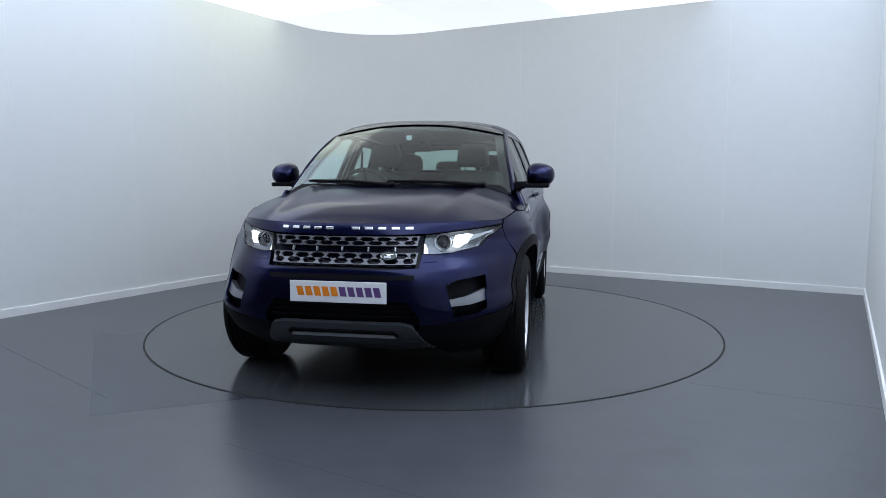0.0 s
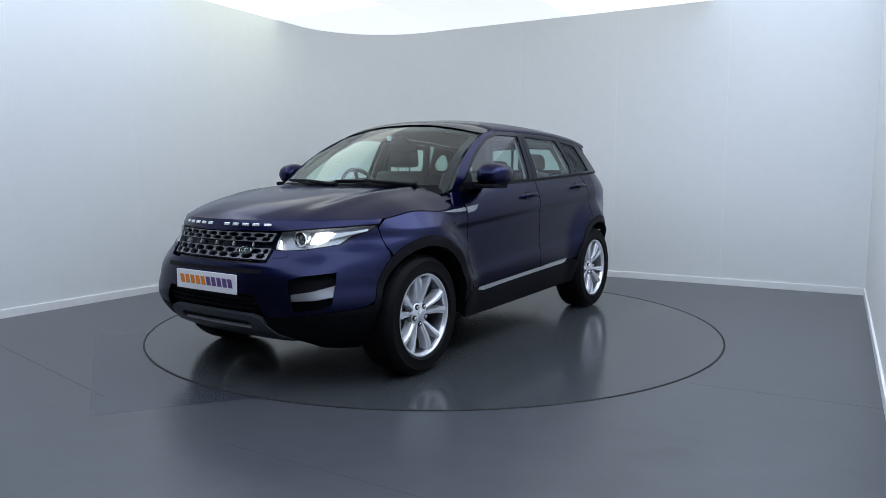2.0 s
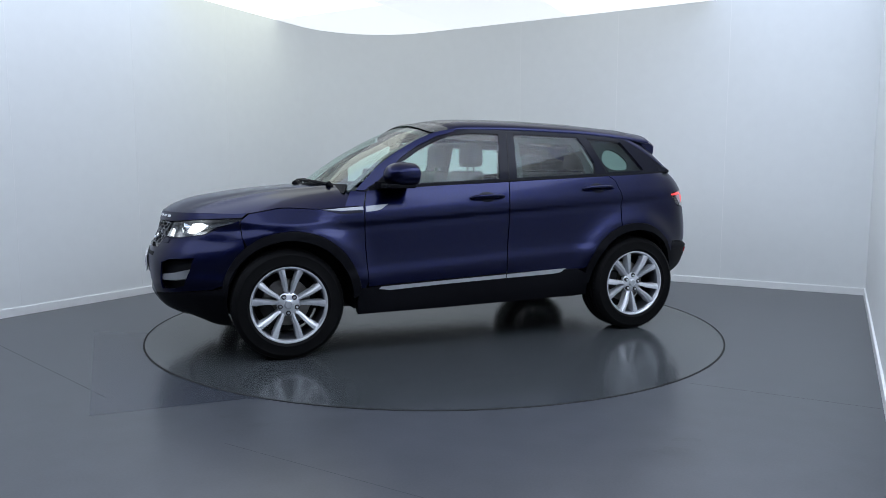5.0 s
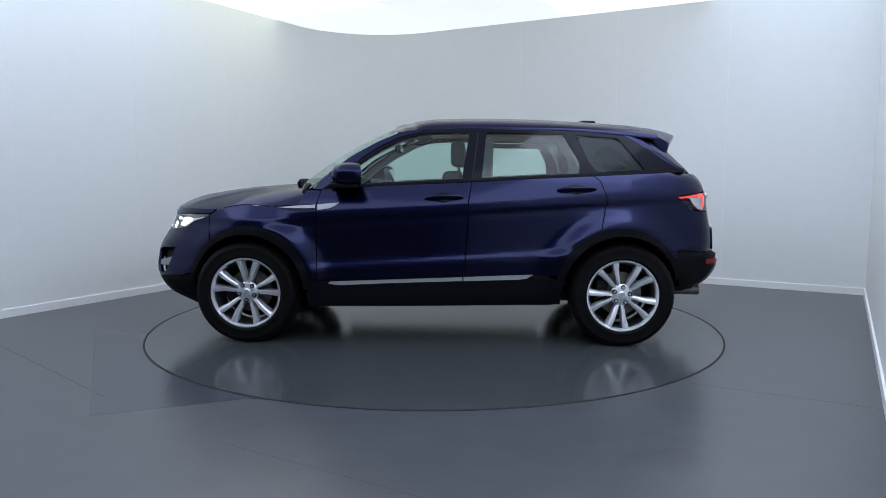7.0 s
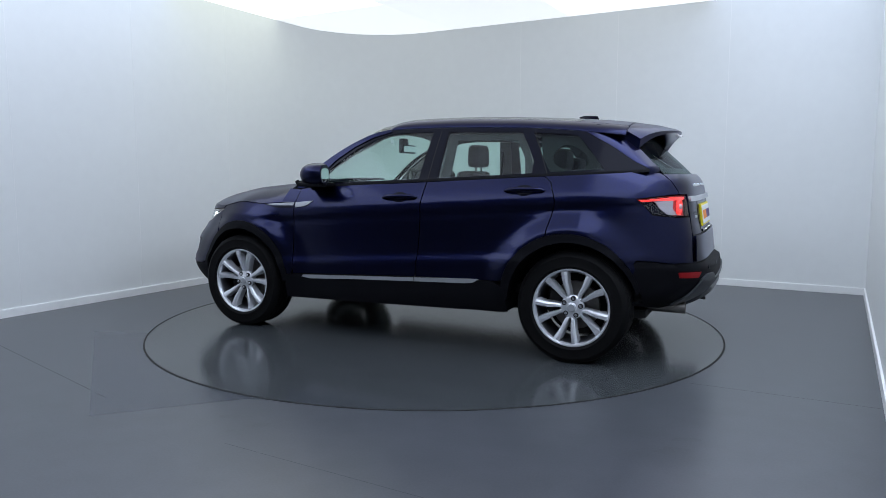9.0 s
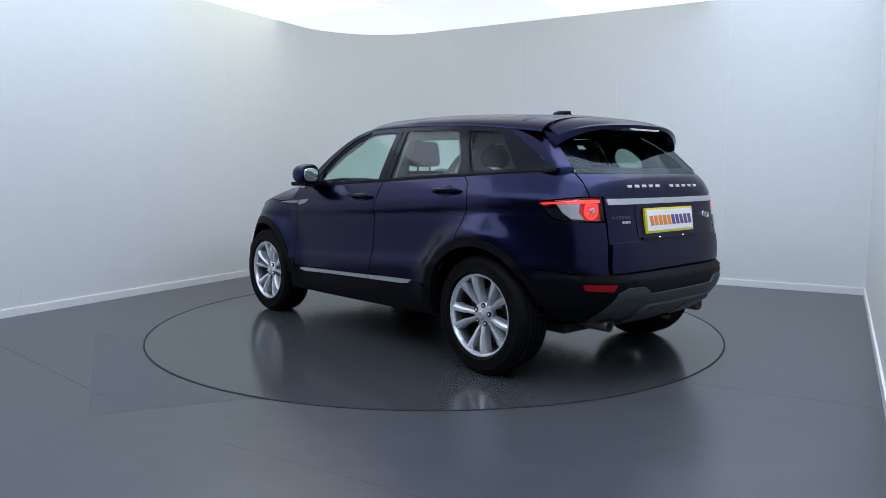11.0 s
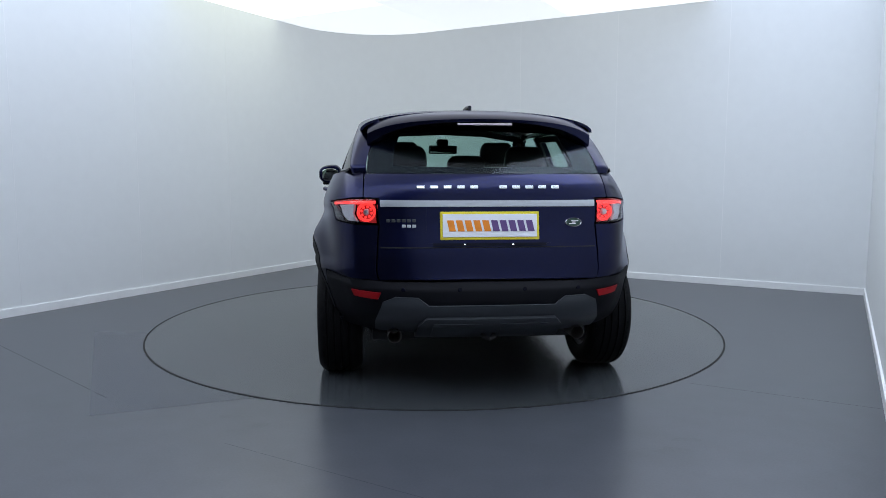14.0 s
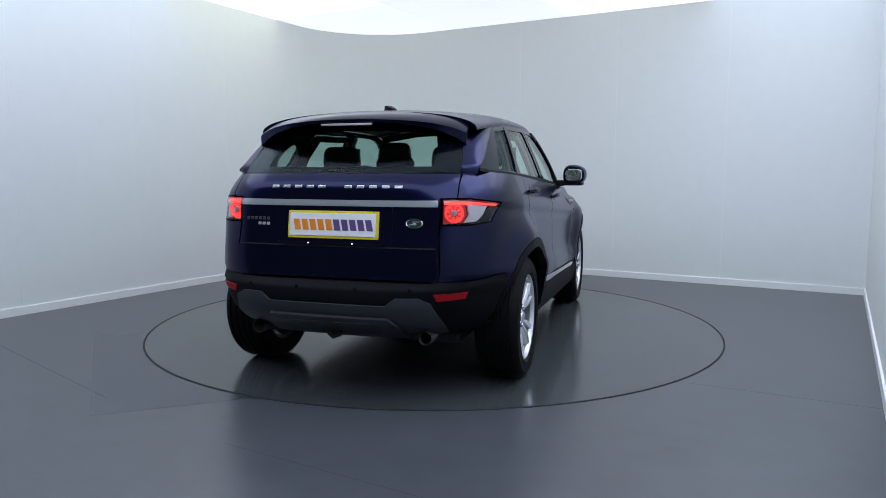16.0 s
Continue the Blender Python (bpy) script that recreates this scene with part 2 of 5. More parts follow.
def curved(name, depth0, depth1, z0, z1, material, label, category=""):
    """Runs along the left wall, the rounded corner and the back wall."""
    def line(d):
        c = [(AL + RC - (RC - d) * math.cos(a), BB - RC + (RC - d) * math.sin(a)) for a in np.linspace(0, math.pi / 2, 33)]
        return [(AL + d, BF)] + c + [(AR, BB - d)]
    i, o = line(depth1), line(depth0)
    n = len(i)
    v = [(x, y, z) for z in (z0, z1) for x, y in i] + [(x, y, z) for z in (z0, z1) for x, y in o]
    f = []
    for k in range(n - 1):
        f += [(k, k + 1, n + k + 1, n + k)[::-1], (2 * n + k, 2 * n + k + 1, 3 * n + k + 1, 3 * n + k), (n + k, n + k + 1, 3 * n + k + 1, 3 * n + k)[::-1],
              (k, k + 1, 2 * n + k + 1, 2 * n + k)]
    f += [(0, n, 3 * n, 2 * n), (n - 1, 2 * n - 1, 4 * n - 1, 3 * n - 1)[::-1]]
    ob = link_mesh(name, v, f, material, smooth=True)
    ob.data.set_sharp_from_angle(angle=radians(30))
    ob.matrix_world = ROOM
    return tagged(ob, label, category, kind="structure")


TR = 2.2256                                  # turntable radius
GW = 0.001


def floor_with_hole():
    n = 160
    ring = [((TR + GW) * math.cos(2 * math.pi * k / n), (TR + GW) * math.sin(2 * math.pi * k / n)) for k in range(n)]
    c = [(AL - 0.2, BF - 0.2), (AR + 0.2, BF - 0.2), (AR + 0.2, BB + 0.2), (AL - 0.2, BB + 0.2)]
    pts = [Vector(p) for p in ring + c]
    ed = [(k, (k + 1) % n) for k in range(n)] + [(n + k, n + (k + 1) % 4) for k in range(4)]
    v, e, f, *_ = mathutils.geometry.delaunay_2d_cdt(pts, ed, [], 1, 1e-6)
    f = [t for t in f if not all(v[i].length < TR + 0.01 for i in t)]
    verts = [(p.x, p.y, 0) for p in v]
    nn = len(verts)
    verts += [(x, y, -0.05) for x, y in ring]
    # the well's wall
    idx = [min(range(nn), key=lambda i: (v[i] - Vector(q)).length) for q in ring]
    f = [tuple(t) for t in f] + [(idx[k], nn + k, nn + (k + 1) % n, idx[(k + 1) % n]) for k in range(n)]
    ob = link_mesh("floor", verts, f, FLOOR)
    ob.matrix_world = ROOM
    return tagged(ob, "matt grey speckled vinyl floor with faint scuffs", "floor", kind="structure")


def build_room():
    floor_with_hole()
    slab("floor_well", [(TR * 1.02 * math.cos(a), TR * 1.02 * math.sin(a)) for a in np.linspace(0, 2 * math.pi, 64, endpoint=False)], -0.12, -0.05, GAP, "black pit under the turntable", category="pit")
    curved("wall_left_and_back", -0.15, 0.0, 0, HC, WALL, "white painted studio wall with a rounded corner", "wall")
    curved("baseboard", 0.0, 0.016, 0, 0.066, SKIRT, "low white painted skirting board", "skirting")
    curved("trim", 0.0, 0.012, 0.066, 0.072, SKIRT, "thin bright edge on the skirting", "skirting")
    slab("wall_right", [(AR, BF), (AR + 0.15, BF), (AR + 0.15, BB), (AR, BB)], 0, HC, WALL, "white painted side wall of the studio", category="wall")
    # unseen wall added behind the camera, dark so the car's flanks mirror little light
    slab("wall_front", [(AL, BF - 0.15), (AR, BF - 0.15), (AR, BF), (AL, BF)], 0, HC, DARKWALL, "plain unseen wall, dark to deepen the car's reflections", category="wall")
    slab("baseboard_right", [(AR - 0.016, BF), (AR - 0.001, BF), (AR - 0.001, BB - 0.017), (AR - 0.016, BB - 0.017)], 0.0, 0.07, SKIRT, "low white painted skirting board", category="skirting")
    slab("ceiling", [(AL - 0.15, BF - 0.15), (AR + 0.15, BF - 0.15), (AR + 0.15, BB + 0.15), (AL - 0.15, BB + 0.15)], HC, HC + 0.1, CEIL, "white ceiling with a fine joint", category="ceiling")
    # welded joints in the vinyl, and a darker floor patch beside the turntable
    for (x0, y0), (x1, y1), w in (((1.48, -1.75), (2.60, -2.36), 0.004), ((-0.95, -2.65), (0.10, -3.28), 0.003), ((-3.3, -0.62), (-1.78, -2.0), 0.004)):
        d = Vector((y0 - y1, x1 - x0, 0)).normalized() * w / 2
        a, b = Vector((x0, y0, 0.0007)), Vector((x1, y1, 0.0007))
        tagged(link_mesh("floor_joint", [a - d, b - d, b + d, a + d], [(0, 1, 2, 3)], SEAM), "thin welded joint in the vinyl", "floor joint", kind="structure")
    rnd = random.Random(4)
    for x, y, r in ((-0.98, -2.30, 0.05), (-0.86, -2.42, 0.035), (-0.94, -2.50, 0.03), (1.05, -2.75, 0.06), (1.15, -2.62, 0.04), (-0.26, -3.05, 0.008), (-0.75, -2.75, 0.02)):
        ring_ = [(x + 1.9 * r * k * math.cos(a), y + 0.8 * r * k * math.sin(a), 0.0009) for a in np.linspace(0, 2 * math.pi, 14, endpoint=False) for k in (0.6 + 0.6 * rnd.random(),)]
        tagged(link_mesh("floor_smudge", ring_, [tuple(range(14))], SMUDGE), "faint dark scuff on the vinyl floor", "scuff", kind="structure")
    arc = [((TR + 0.002) * math.cos(radians(a)), (TR + 0.002) * math.sin(radians(a))) for a in np.linspace(246, 192, 14)]
    pts = [(-1.73, -2.29)] + [(-1.02, -2.02)] + arc + [(-2.62, -0.38)]
    sheet = link_mesh("floor_patch", [(x, y, 0.0006) for x, y in pts], [tuple(range(len(pts)))[::-1]], DARKPATCH)
    tagged(sheet, "slightly darker grey patch of floor", "floor", kind="structure")
    # board joints on the walls
    for k, b in enumerate((-1.55, -0.35, 0.85)):
        slab("wall_joint", [(AL, b), (AL + 0.0012, b), (AL + 0.0012, b + 0.004), (AL, b + 0.004)], 0.075, HC - 0.002, SKIRT, "faint vertical wall board joint", category="joint")
    for a in (-0.65, 0.55, 1.75):
        slab("wall_joint", [(a, BB - 0.0012), (a + 0.004, BB - 0.0012), (a + 0.004, BB), (a, BB)], 0.075, HC - 0.002, SKIRT, "faint vertical wall board joint", category="joint")
    mats = {}
    for a, b, w, d, k, c in PANELS:
        lamp = tagged(new("ceiling_panel"), "white glowing ceiling panel", "lamp", "ceiling panels")
        lamp.matrix_world = ROOM @ pose(a, b, HC)
        w2, d2 = w / 2, d / 2
        bm = bmesh.new()
        box(bm, -w2 + 0.001, w2 - 0.001, -d2 + 0.001, d2 - 0.001, -0.009, -0.002)
        mats[k, c] = mats.get((k, c)) or glow("panel_glow", c, k * GLOW, (0.35, 0.35, 0.35))
        part("diffuser", bm, mats[k, c], lamp, "glowing white diffuser")


GLOW = 1.46
build_room()


def build_turntable():
    t = tagged(new("turntable"), "round grey turntable flush with the floor", "turntable")
    bm = bmesh.new()
    n = 160
    rings = [[bm.verts.new((r * math.cos(2 * math.pi * k / n), r * math.sin(2 * math.pi * k / n), z)) for k in range(n)] for r, z in ((0.12, 0.0016), (0.5, 0.0016), (1.0, 0.0016), (1.6, 0.0016), (TR, 0.0016), (TR, -0.045))]
    mid = bm.verts.new((0, 0, 0.0016))
    for k in range(n):
        bm.faces.new((mid, rings[0][k], rings[0][(k + 1) % n]))
        for a, b in zip(rings, rings[1:]):
            bm.faces.new((a[k], b[k], b[(k + 1) % n], a[(k + 1) % n]))
    part("platform", bm, TABLE, t)
    bm = bmesh.new()
    lathe(bm, [(TR - 0.013, -0.01), (TR - 0.013, 0.0030), (TR - 0.0005, 0.0030), (TR - 0.0005, -0.01)], 160, m=Matrix.Rotation(radians(90), 4, "X"))
    part("rim", bm, GAP, t, "thin black rim")
    return t


turntable = build_turntable()


# ---- the car ----
# x forwards, y to its left, z up; the origin lies on the ground amid the wheels
HUB = 1.33
XMF, XMR = 1.0, -1.0


def xfront(z):
    return tab(z, (0.18, 1.80), (0.25, 1.93), (0.33, 2.09), (0.42, 2.155), (0.52, 2.18), (0.62, 2.185), (0.70, 2.17), (0.78, 2.13), (0.86, 2.105), (0.95, 2.075), (1.02, 2.02), (1.2, 1.8))


def xrear(z):
    return tab(z, (0.2, -1.6), (0.30, -1.80), (0.38, -1.99), (0.46, -2.10), (0.55, -2.14), (0.62, -2.13), (0.655, -2.075), (0.8, -2.05), (0.95, -2.018), (1.07, -2.003), (1.14, -1.99), (1.19, -1.96), (1.24, -1.90))


def nrear(z):
    return tab(z, (0.3, 3.3), (0.55, 3.6), (0.78, 5.1), (1.0, 5.4), (1.12, 4.6), (1.24, 4.0))


def nfront(z):
    return tab(z, (0.2, 3.6), (0.45, 3.6), (0.62, 3.25), (0.78, 2.65), (0.95, 2.3), (1.1, 2.2))


def wbase(z):
    return tab(z, (0.18, 0.85), (0.26, 0.89), (0.36, 0.912), (0.48, 0.918), (0.57, 0.922), (0.65, 0.902), (0.74, 0.897), (0.86, 0.897), (0.905, 0.893), (0.945, 0.902), (0.98, 0.898), (1.04, 0.878), (1.12, 0.842), (1.17, 0.812), (1.3, 0.72))


def rise(x):
    return -0.062 * np.clip(x, -1.75, 0.9)


def wside(x, z):
    """Half width with the creases, which climb towards the tail."""
    return wbase(z - rise(x)) - 0.045 * np.clip((-1.38 - x) / 0.5, 0, 1) - 0.02 * np.clip((x - 0.9) / 1.1, 0, 1) ** 2


def flare(x, z):
    f = 0
    for hx, amp, r0 in ((HUB - 0.01, 0.070, 0.46), (-HUB + 0.01, 0.070, 0.46)):
        r = np.hypot(x - hx, z - 0.375)
        out = np.exp(-(np.maximum(r - r0, 0) / 0.10) ** 2) * np.exp(-(np.maximum(abs(x) - HUB, 0) / 0.36) ** 2)
        k = np.clip((z - 0.40) / 0.36, 0, 1)
        f = f + amp * out * (0.38 + 0.62 * k * k * (3 - 2 * k)) * np.clip((z - 0.26) / 0.2, 0, 1)
    return f


_t = np.linspace(0, 1, 400)
_phi = math.pi / 2 * (_t * _t * (3 - 2 * _t))


def _arc(a, w, n):
    x, y = a * np.cos(_phi) ** (2 / n), w * np.sin(_phi) ** (2 / n)
    return np.concatenate([[0], np.cumsum(np.hypot(np.diff(x), np.diff(y)))])


AF, ARR = _arc(1.17, 0.92, 2.7), _arc(1.06, 0.88, 4.0)
L1 = AF[-1]
L2 = L1 + (XMF - XMR)
L3 = L2 + ARR[-1]


def ring(q):
    """The flank of the car all round: q is the way along it from the middle of the nose, and the height."""
    L, z = q[:, 0].copy(), q[:, 1]
    sgn = np.where(L < 0, -1.0, 1.0)
    L = np.abs(L)
    over = L > L3
    sgn = np.where(over, -sgn, sgn)
    L = np.where(over, 2 * L3 - L, L)
    pf = np.interp(L, AF, _phi)
    pr = np.interp(L3 - L, ARR, _phi)
    nf, nr = nfront(z), nrear(z)
    cf, sf = np.maximum(np.cos(pf), 0), np.maximum(np.sin(pf), 0)
    cr, sr = np.maximum(np.cos(pr), 0), np.maximum(np.sin(pr), 0)
    x = np.where(L < L1, XMF + (xfront(z) - XMF) * cf ** (2 / nf), np.where(L > L2, XMR + (xrear(z) - XMR) * cr ** (2 / nr), XMF - (L - L1)))
    k = np.where(L < L1, sf ** (2 / nf), np.where(L > L2, sr ** (2 / nr), 1.0))
    y = k * (wside(x, z) + flare(x, z) * np.clip((k - 0.55) / 0.3, 0, 1))
    y = y * (1 - 0.09 * np.clip((0.44 - z) / 0.24, 0, 1) * np.clip((x - 1.35) / 0.3, 0, 1))
    return np.stack([x, sgn * y, z], 1)


def S(x, z):
    """Flank coordinate of a point seen from the side."""
    if x > XMF:
        c = ((x - XMF) / (float(xfront(z)) - XMF))
        return (float(np.interp(math.acos(min(1, c) ** (float(nfront(z)) / 2)), _phi, AF)), z)
    if x < XMR:
        c = ((XMR - x) / (XMR - float(xrear(z))))
        return (L3 - float(np.interp(math.acos(min(1, c) ** (float(nrear(z)) / 2)), _phi, ARR)), z)
    return (L1 + XMF - x, z)


def F(y, z):
    """Flank coordinate of a point seen from the front."""
    s = min(1, abs(y) / 0.93) ** (float(nfront(z)) / 2)
    return (math.copysign(float(np.interp(math.asin(s), _phi, AF)), y), z)


def B(y, z):
    """Flank coordinate of a point seen from behind."""
    w = float(wside(np.array(-1.9), np.array(z)))
    s = min(1, abs(y) / w) ** (float(nrear(z)) / 2)
    return (L3 - math.copysign(float(np.interp(math.asin(s), _phi, ARR)), y), z)


def arch(cx, cz, r, a0, a1, n=26):
    """Points along a wheel arch, angles from the front over the top to the back."""
    return [(cx + r * math.cos(radians(a)), cz + r * math.sin(radians(a))) for a in np.linspace(a0, a1, n)]


def SS(pts):
    return [S(x, z) for x, z in pts]


car = tagged(new("car"), "dark blue five-door off-road car with lit lamps on the turntable", "car")


# greenhouse
def zbelt(x):
    return tab(x, (-1.9, 1.236), (-1.68, 1.229), (-1.155, 1.205), (-0.274, 1.163), (0.262, 1.138), (0.85, 1.10))


def gbase(x):
    return 0.828 - 0.028 * (x + 0.35) ** 2 - 0.16 * np.maximum(0, -x - 1.25) ** 2


def gside(q, inset=0.0):
    x, z = q[:, 0], q[:, 1]
    d = z - zbelt(x)
    return np.stack([x, gbase(x) - 0.34 * d - 0.24 * d * d - inset, z], 1)


def gy(x, z):
    return float(gside(np.array([[x, z]]))[0, 1])


def screen(q):
    y, z = q[:, 0], q[:, 1]
    c = tab(z, (1.05, 1.19), (1.10, 1.12), (1.175, 1.015), (1.308, 0.825), (1.431, 0.615), (1.53, 0.415), (1.59, 0.26), (1.62, 0.16))
    return np.stack([c - (0.385 + 0.13 * np.clip((z - 1.36) / 0.12, 0, 1)) * y * y, y, z], 1)


def backlight(q):
    y, z = q[:, 0], q[:, 1]
    c = tab(z, (1.18, -1.95), (1.22, -1.915), (1.30, -1.83), (1.42, -1.70), (1.55, -1.56))
    return np.stack([c + 0.20 * y * y, y, z], 1)


def ztop(x):
    """Upper edge of the side windows' frames."""
    return tab(x, (-1.75, 1.43), (-1.447, 1.468), (-1.169, 1.496), (-0.931, 1.513), (-0.26, 1.529), (0.131, 1.525), (0.25, 1.492), (0.35, 1.455))


def zroof(x):
    return tab(x, (-1.7, 1.553), (-1.58, 1.566), (-1.287, 1.596), (-1.017, 1.613), (-0.79, 1.626), (-0.34, 1.637), (0.0, 1.632), (0.16, 1.612), (0.24, 1.590))


def roof(q):
    """q: way along, and the angle-like way across from -1 to 1."""
    x, s = q[:, 0], q[:, 1]
    a = np.clip(np.abs(s), 0, 1) * math.pi / 2
    zt = ztop(x)
    yt = gside(np.stack([x, zt], 1))[:, 1]
    m = 2 / 2.3
    xx = x - 0.12 * np.clip((x + 0.2) / 0.44, 0, 1) ** 2 * np.sin(a) ** 2
    return np.stack([xx, np.sign(s) * yt * np.sin(a) ** m, zt + (zroof(x) - zt) * np.maximum(np.cos(a), 0) ** m], 1)


# hood
def zhood_edge(x):
    return tab(x, (0.80, 0.995), (1.0, 0.985), (1.14, 0.978), (1.25, 0.985), (1.341, 0.988), (1.463, 0.970), (1.56, 0.952), (1.65, 0.947), (1.8, 0.949), (2.075, 0.945))


def hood_half(x):
    z = zhood_edge(x)
    a = np.clip((x - XMF) / (xfront(z) - XMF), 0, 1)
    return np.maximum((1 - a ** nfront(z)), 0) ** (1 / nfront(z)) * (wside(x, z) + flare(x, z) * 0.6), z


def hood(q):
    """q: way along from the cowl (0) to the nose (1), and across (-1 to 1), on the hood's edge curve."""
    s, k = q[:, 0], q[:, 1]
    x0 = 0.86
    # the edge: a curve from the cowl's end to the middle of the nose
    w = np.abs(k)
    xe_c = x0 + (2.073 - x0) * s                       # on the middle line
    yb, zb = hood_half(xe_c)
    hc = tab(xe_c, (0.86, 1.138), (1.05, 1.129), (1.28, 1.115), (1.51, 1.095), (1.75, 1.061), (1.867, 1.039), (1.986, 1.0), (2.04, 0.973), (2.073, 0.945))
    p = tab(xe_c, (0.86, 7.0), (1.2, 4.6), (1.6, 3.2), (2.07, 2.4))
    y = yb * w
    # the raised edges run forward along both sides of the middle
    ridge = 0.012 * np.exp(-((y - (0.60 - 0.10 * s)) / 0.05) ** 2) * np.clip((2.0 - xe_c) / 0.3, 0, 1)
    z = zb + (hc - zb) * (1 - w**p) + ridge * (1 - w**6) - 0.006 * np.exp(-((y - (0.49 - 0.08 * s)) / 0.06) ** 2) * np.clip((2.0 - xe_c) / 0.3, 0, 1)
    return np.stack([xe_c, np.sign(k) * y, z], 1)


def build_body():
    # outer panels on the flank, left and right
    FA, RA = (1.305, 0.395, 0.448), (-1.302, 0.39, 0.448)
    fender = [S(x, float(zhood_edge(x)) - 0.004) for x in np.linspace(1.555, 0.824, 20)] + SS([(0.824, 0.9), (0.824, 0.765), (0.812, 0.486), (0.845, 0.43)]) 
    fender += SS(arch(*FA, 173, 52)) + SS([(1.605, 0.80), (1.612, 0.90), (1.59, 0.922)])
    both("front_fender", fender, ring, PAINT, car)
    door = [S(x, float(zbelt(x)) - 0.012) for x in np.linspace(0.79, -0.270, 12)] + SS([(-0.247, 1.006), (-0.244, 0.849), (-0.217, 0.497), (0.806, 0.458), (0.817, 0.765), (0.818, 0.98)])
    d1 = both("front_door", door, ring, PAINT, car)
    rdoor = [S(x, float(zbelt(x)) - 0.012) for x in np.linspace(-0.278, -1.118, 10)] + SS([(-1.166, 1.156), (-1.190, 1.086), (-1.197, 0.99), (-1.169, 0.865)])
    rdoor += SS([(x, z) for x, z in arch(*RA, 72, 14) if z > 0.5]) + SS([(-0.84, 0.505), (-0.225, 0.497), (-0.252, 0.849), (-0.255, 1.006)])
    d2 = both("rear_door", rdoor, ring, PAINT, car)
    quarter = [S(x, float(zbelt(x)) - 0.012) for x in np.linspace(-1.128, -1.60, 6)] + [B(0.74, 1.222), B(0.655, 1.212), B(0.662, 1.15), B(0.664, 1.085)]
    quarter += [B(0.72, 1.083), S(-1.70, 1.058), S(-1.72, 1.035), S(-1.80, 0.955), B(0.72, 0.940), B(0.585, 0.940), B(0.585, 0.655)]
    quarter += [B(0.75, 0.66), S(-1.80, 0.675), S(-1.715, 0.68)] + SS(arch(*RA, 153, 73)) + SS([(-1.176, 0.865), (-1.204, 0.99), (-1.197, 1.086), (-1.173, 1.156)])
    both("rear_quarter", quarter, ring, PAINT, car)
    gate = [B(y, 1.208) for y in np.linspace(0.648, -0.648, 9)] + [B(-0.656, 1.15), B(-0.658, 1.085), B(-0.575, 1.083), B(-0.575, 0.94), B(-0.578, 0.655), B(0.578, 0.655), B(0.575, 0.94), B(0.575, 1.083), B(0.658, 1.085), B(0.656, 1.15)]
    panel("tailgate", gate, ring, PAINT, car)

    # hood
    hd = panel("hood", [(s, 1) for s in np.linspace(0, 1, 40)] + [(s, -1) for s in np.linspace(1, 0, 40)], hood, PAINT, car, step=0.035, flip=True, thick=0.002)
    nose = [S(x, float(zhood_edge(x)) + 0.002) for x in np.linspace(1.57, 1.95, 10)] + [F(y, 0.948) for y in (0.4, 0.2, 0, -0.2, -0.4)]
    nose = nose + [(-a, z) for a, z in nose[9::-1]]
    low = [S(1.60, 0.925), S(1.75, 0.918), F(0.62, 0.908), F(0.45, 0.893), F(0.2, 0.889), F(0, 0.888)]
    low = low + [(-a, z) for a, z in low[-2::-1]]
    panel("hood_nose", nose + low[::-1], ring, PAINT, car)
    both("cowl_corner", SS([(0.95, 0.990), (0.824, 0.992), (0.797, 1.088), (0.90, 1.095)]), ring, PAINT, car, off=-0.003)
    # front bumper
    top = [F(0, 0.715), F(0.30, 0.715), F(0.437, 0.722), F(0.447, 0.79), F(0.50, 0.785), F(0.60, 0.79), S(1.82, 0.815), S(1.72, 0.862), S(1.62, 0.905)]
    bot = [SS([(1.61, 0.80)])[0]] + SS([(x, z) for x, z in arch(*FA, 49, 14)]) + [S(1.80, 0.478), F(0.74, 0.46), F(0.60, 0.44), F(0.44, 0.425)]
    cut = [F(0.43, 0.47), F(0.37, 0.552), F(0, 0.556)]
    half = top + bot + cut
    poly = half + [(-a, z) for a, z in half[-2:0:-1]]
    fog = [F(0.585, 0.635), F(0.64, 0.657), F(0.772, 0.672), F(0.782, 0.61), F(0.77, 0.50), F(0.72, 0.478), F(0.615, 0.468), F(0.60, 0.52)]
    panel("front_bumper", poly, ring, PAINT, car, holes=[fog, [(-a, z) for a, z in fog]])
    # lower bumper in plain plastic
    lo = [F(0.44, 0.42), F(0.60, 0.435), F(0.74, 0.455), S(1.80, 0.472)] + SS(arch(FA[0], FA[1], 0.408, 14, -22, 8)) + [S(1.672, 0.205), F(0.60, 0.20), F(0.5, 0.27), F(0.43, 0.35)]
    for sgn in (1, -1):
        panel("lower_bumper", lo, ring, PLASTIC, car, "black plastic lower bumper corner", mirror=sgn < 0)
    # recess walls
    panel("intake", [F(y, 0.648) for y in (-0.43, -0.2, 0, 0.2, 0.43)] + [F(0.45, 0.49), F(0.45, 0.40), F(0, 0.40), F(-0.45, 0.40), F(-0.45, 0.49)], ring, PLASTIC, car, "black lower air intake", off=-0.035)
    panel("grille_backing", [F(y, 0.893) for y in (-0.45, -0.2, 0, 0.2, 0.45)] + [F(0.452, 0.79), F(0.44, 0.715), F(0, 0.708), F(-0.44, 0.715), F(-0.452, 0.79)], ring, GLOSSBLACK, car, "black grille surround", off=-0.028)
    for q in both("fog_recess", [F(0.55, 0.45), F(0.80, 0.46), F(0.81, 0.71), F(0.55, 0.70)], ring, PLASTIC, car, "black fog lamp recess", off=-0.05):
        pass
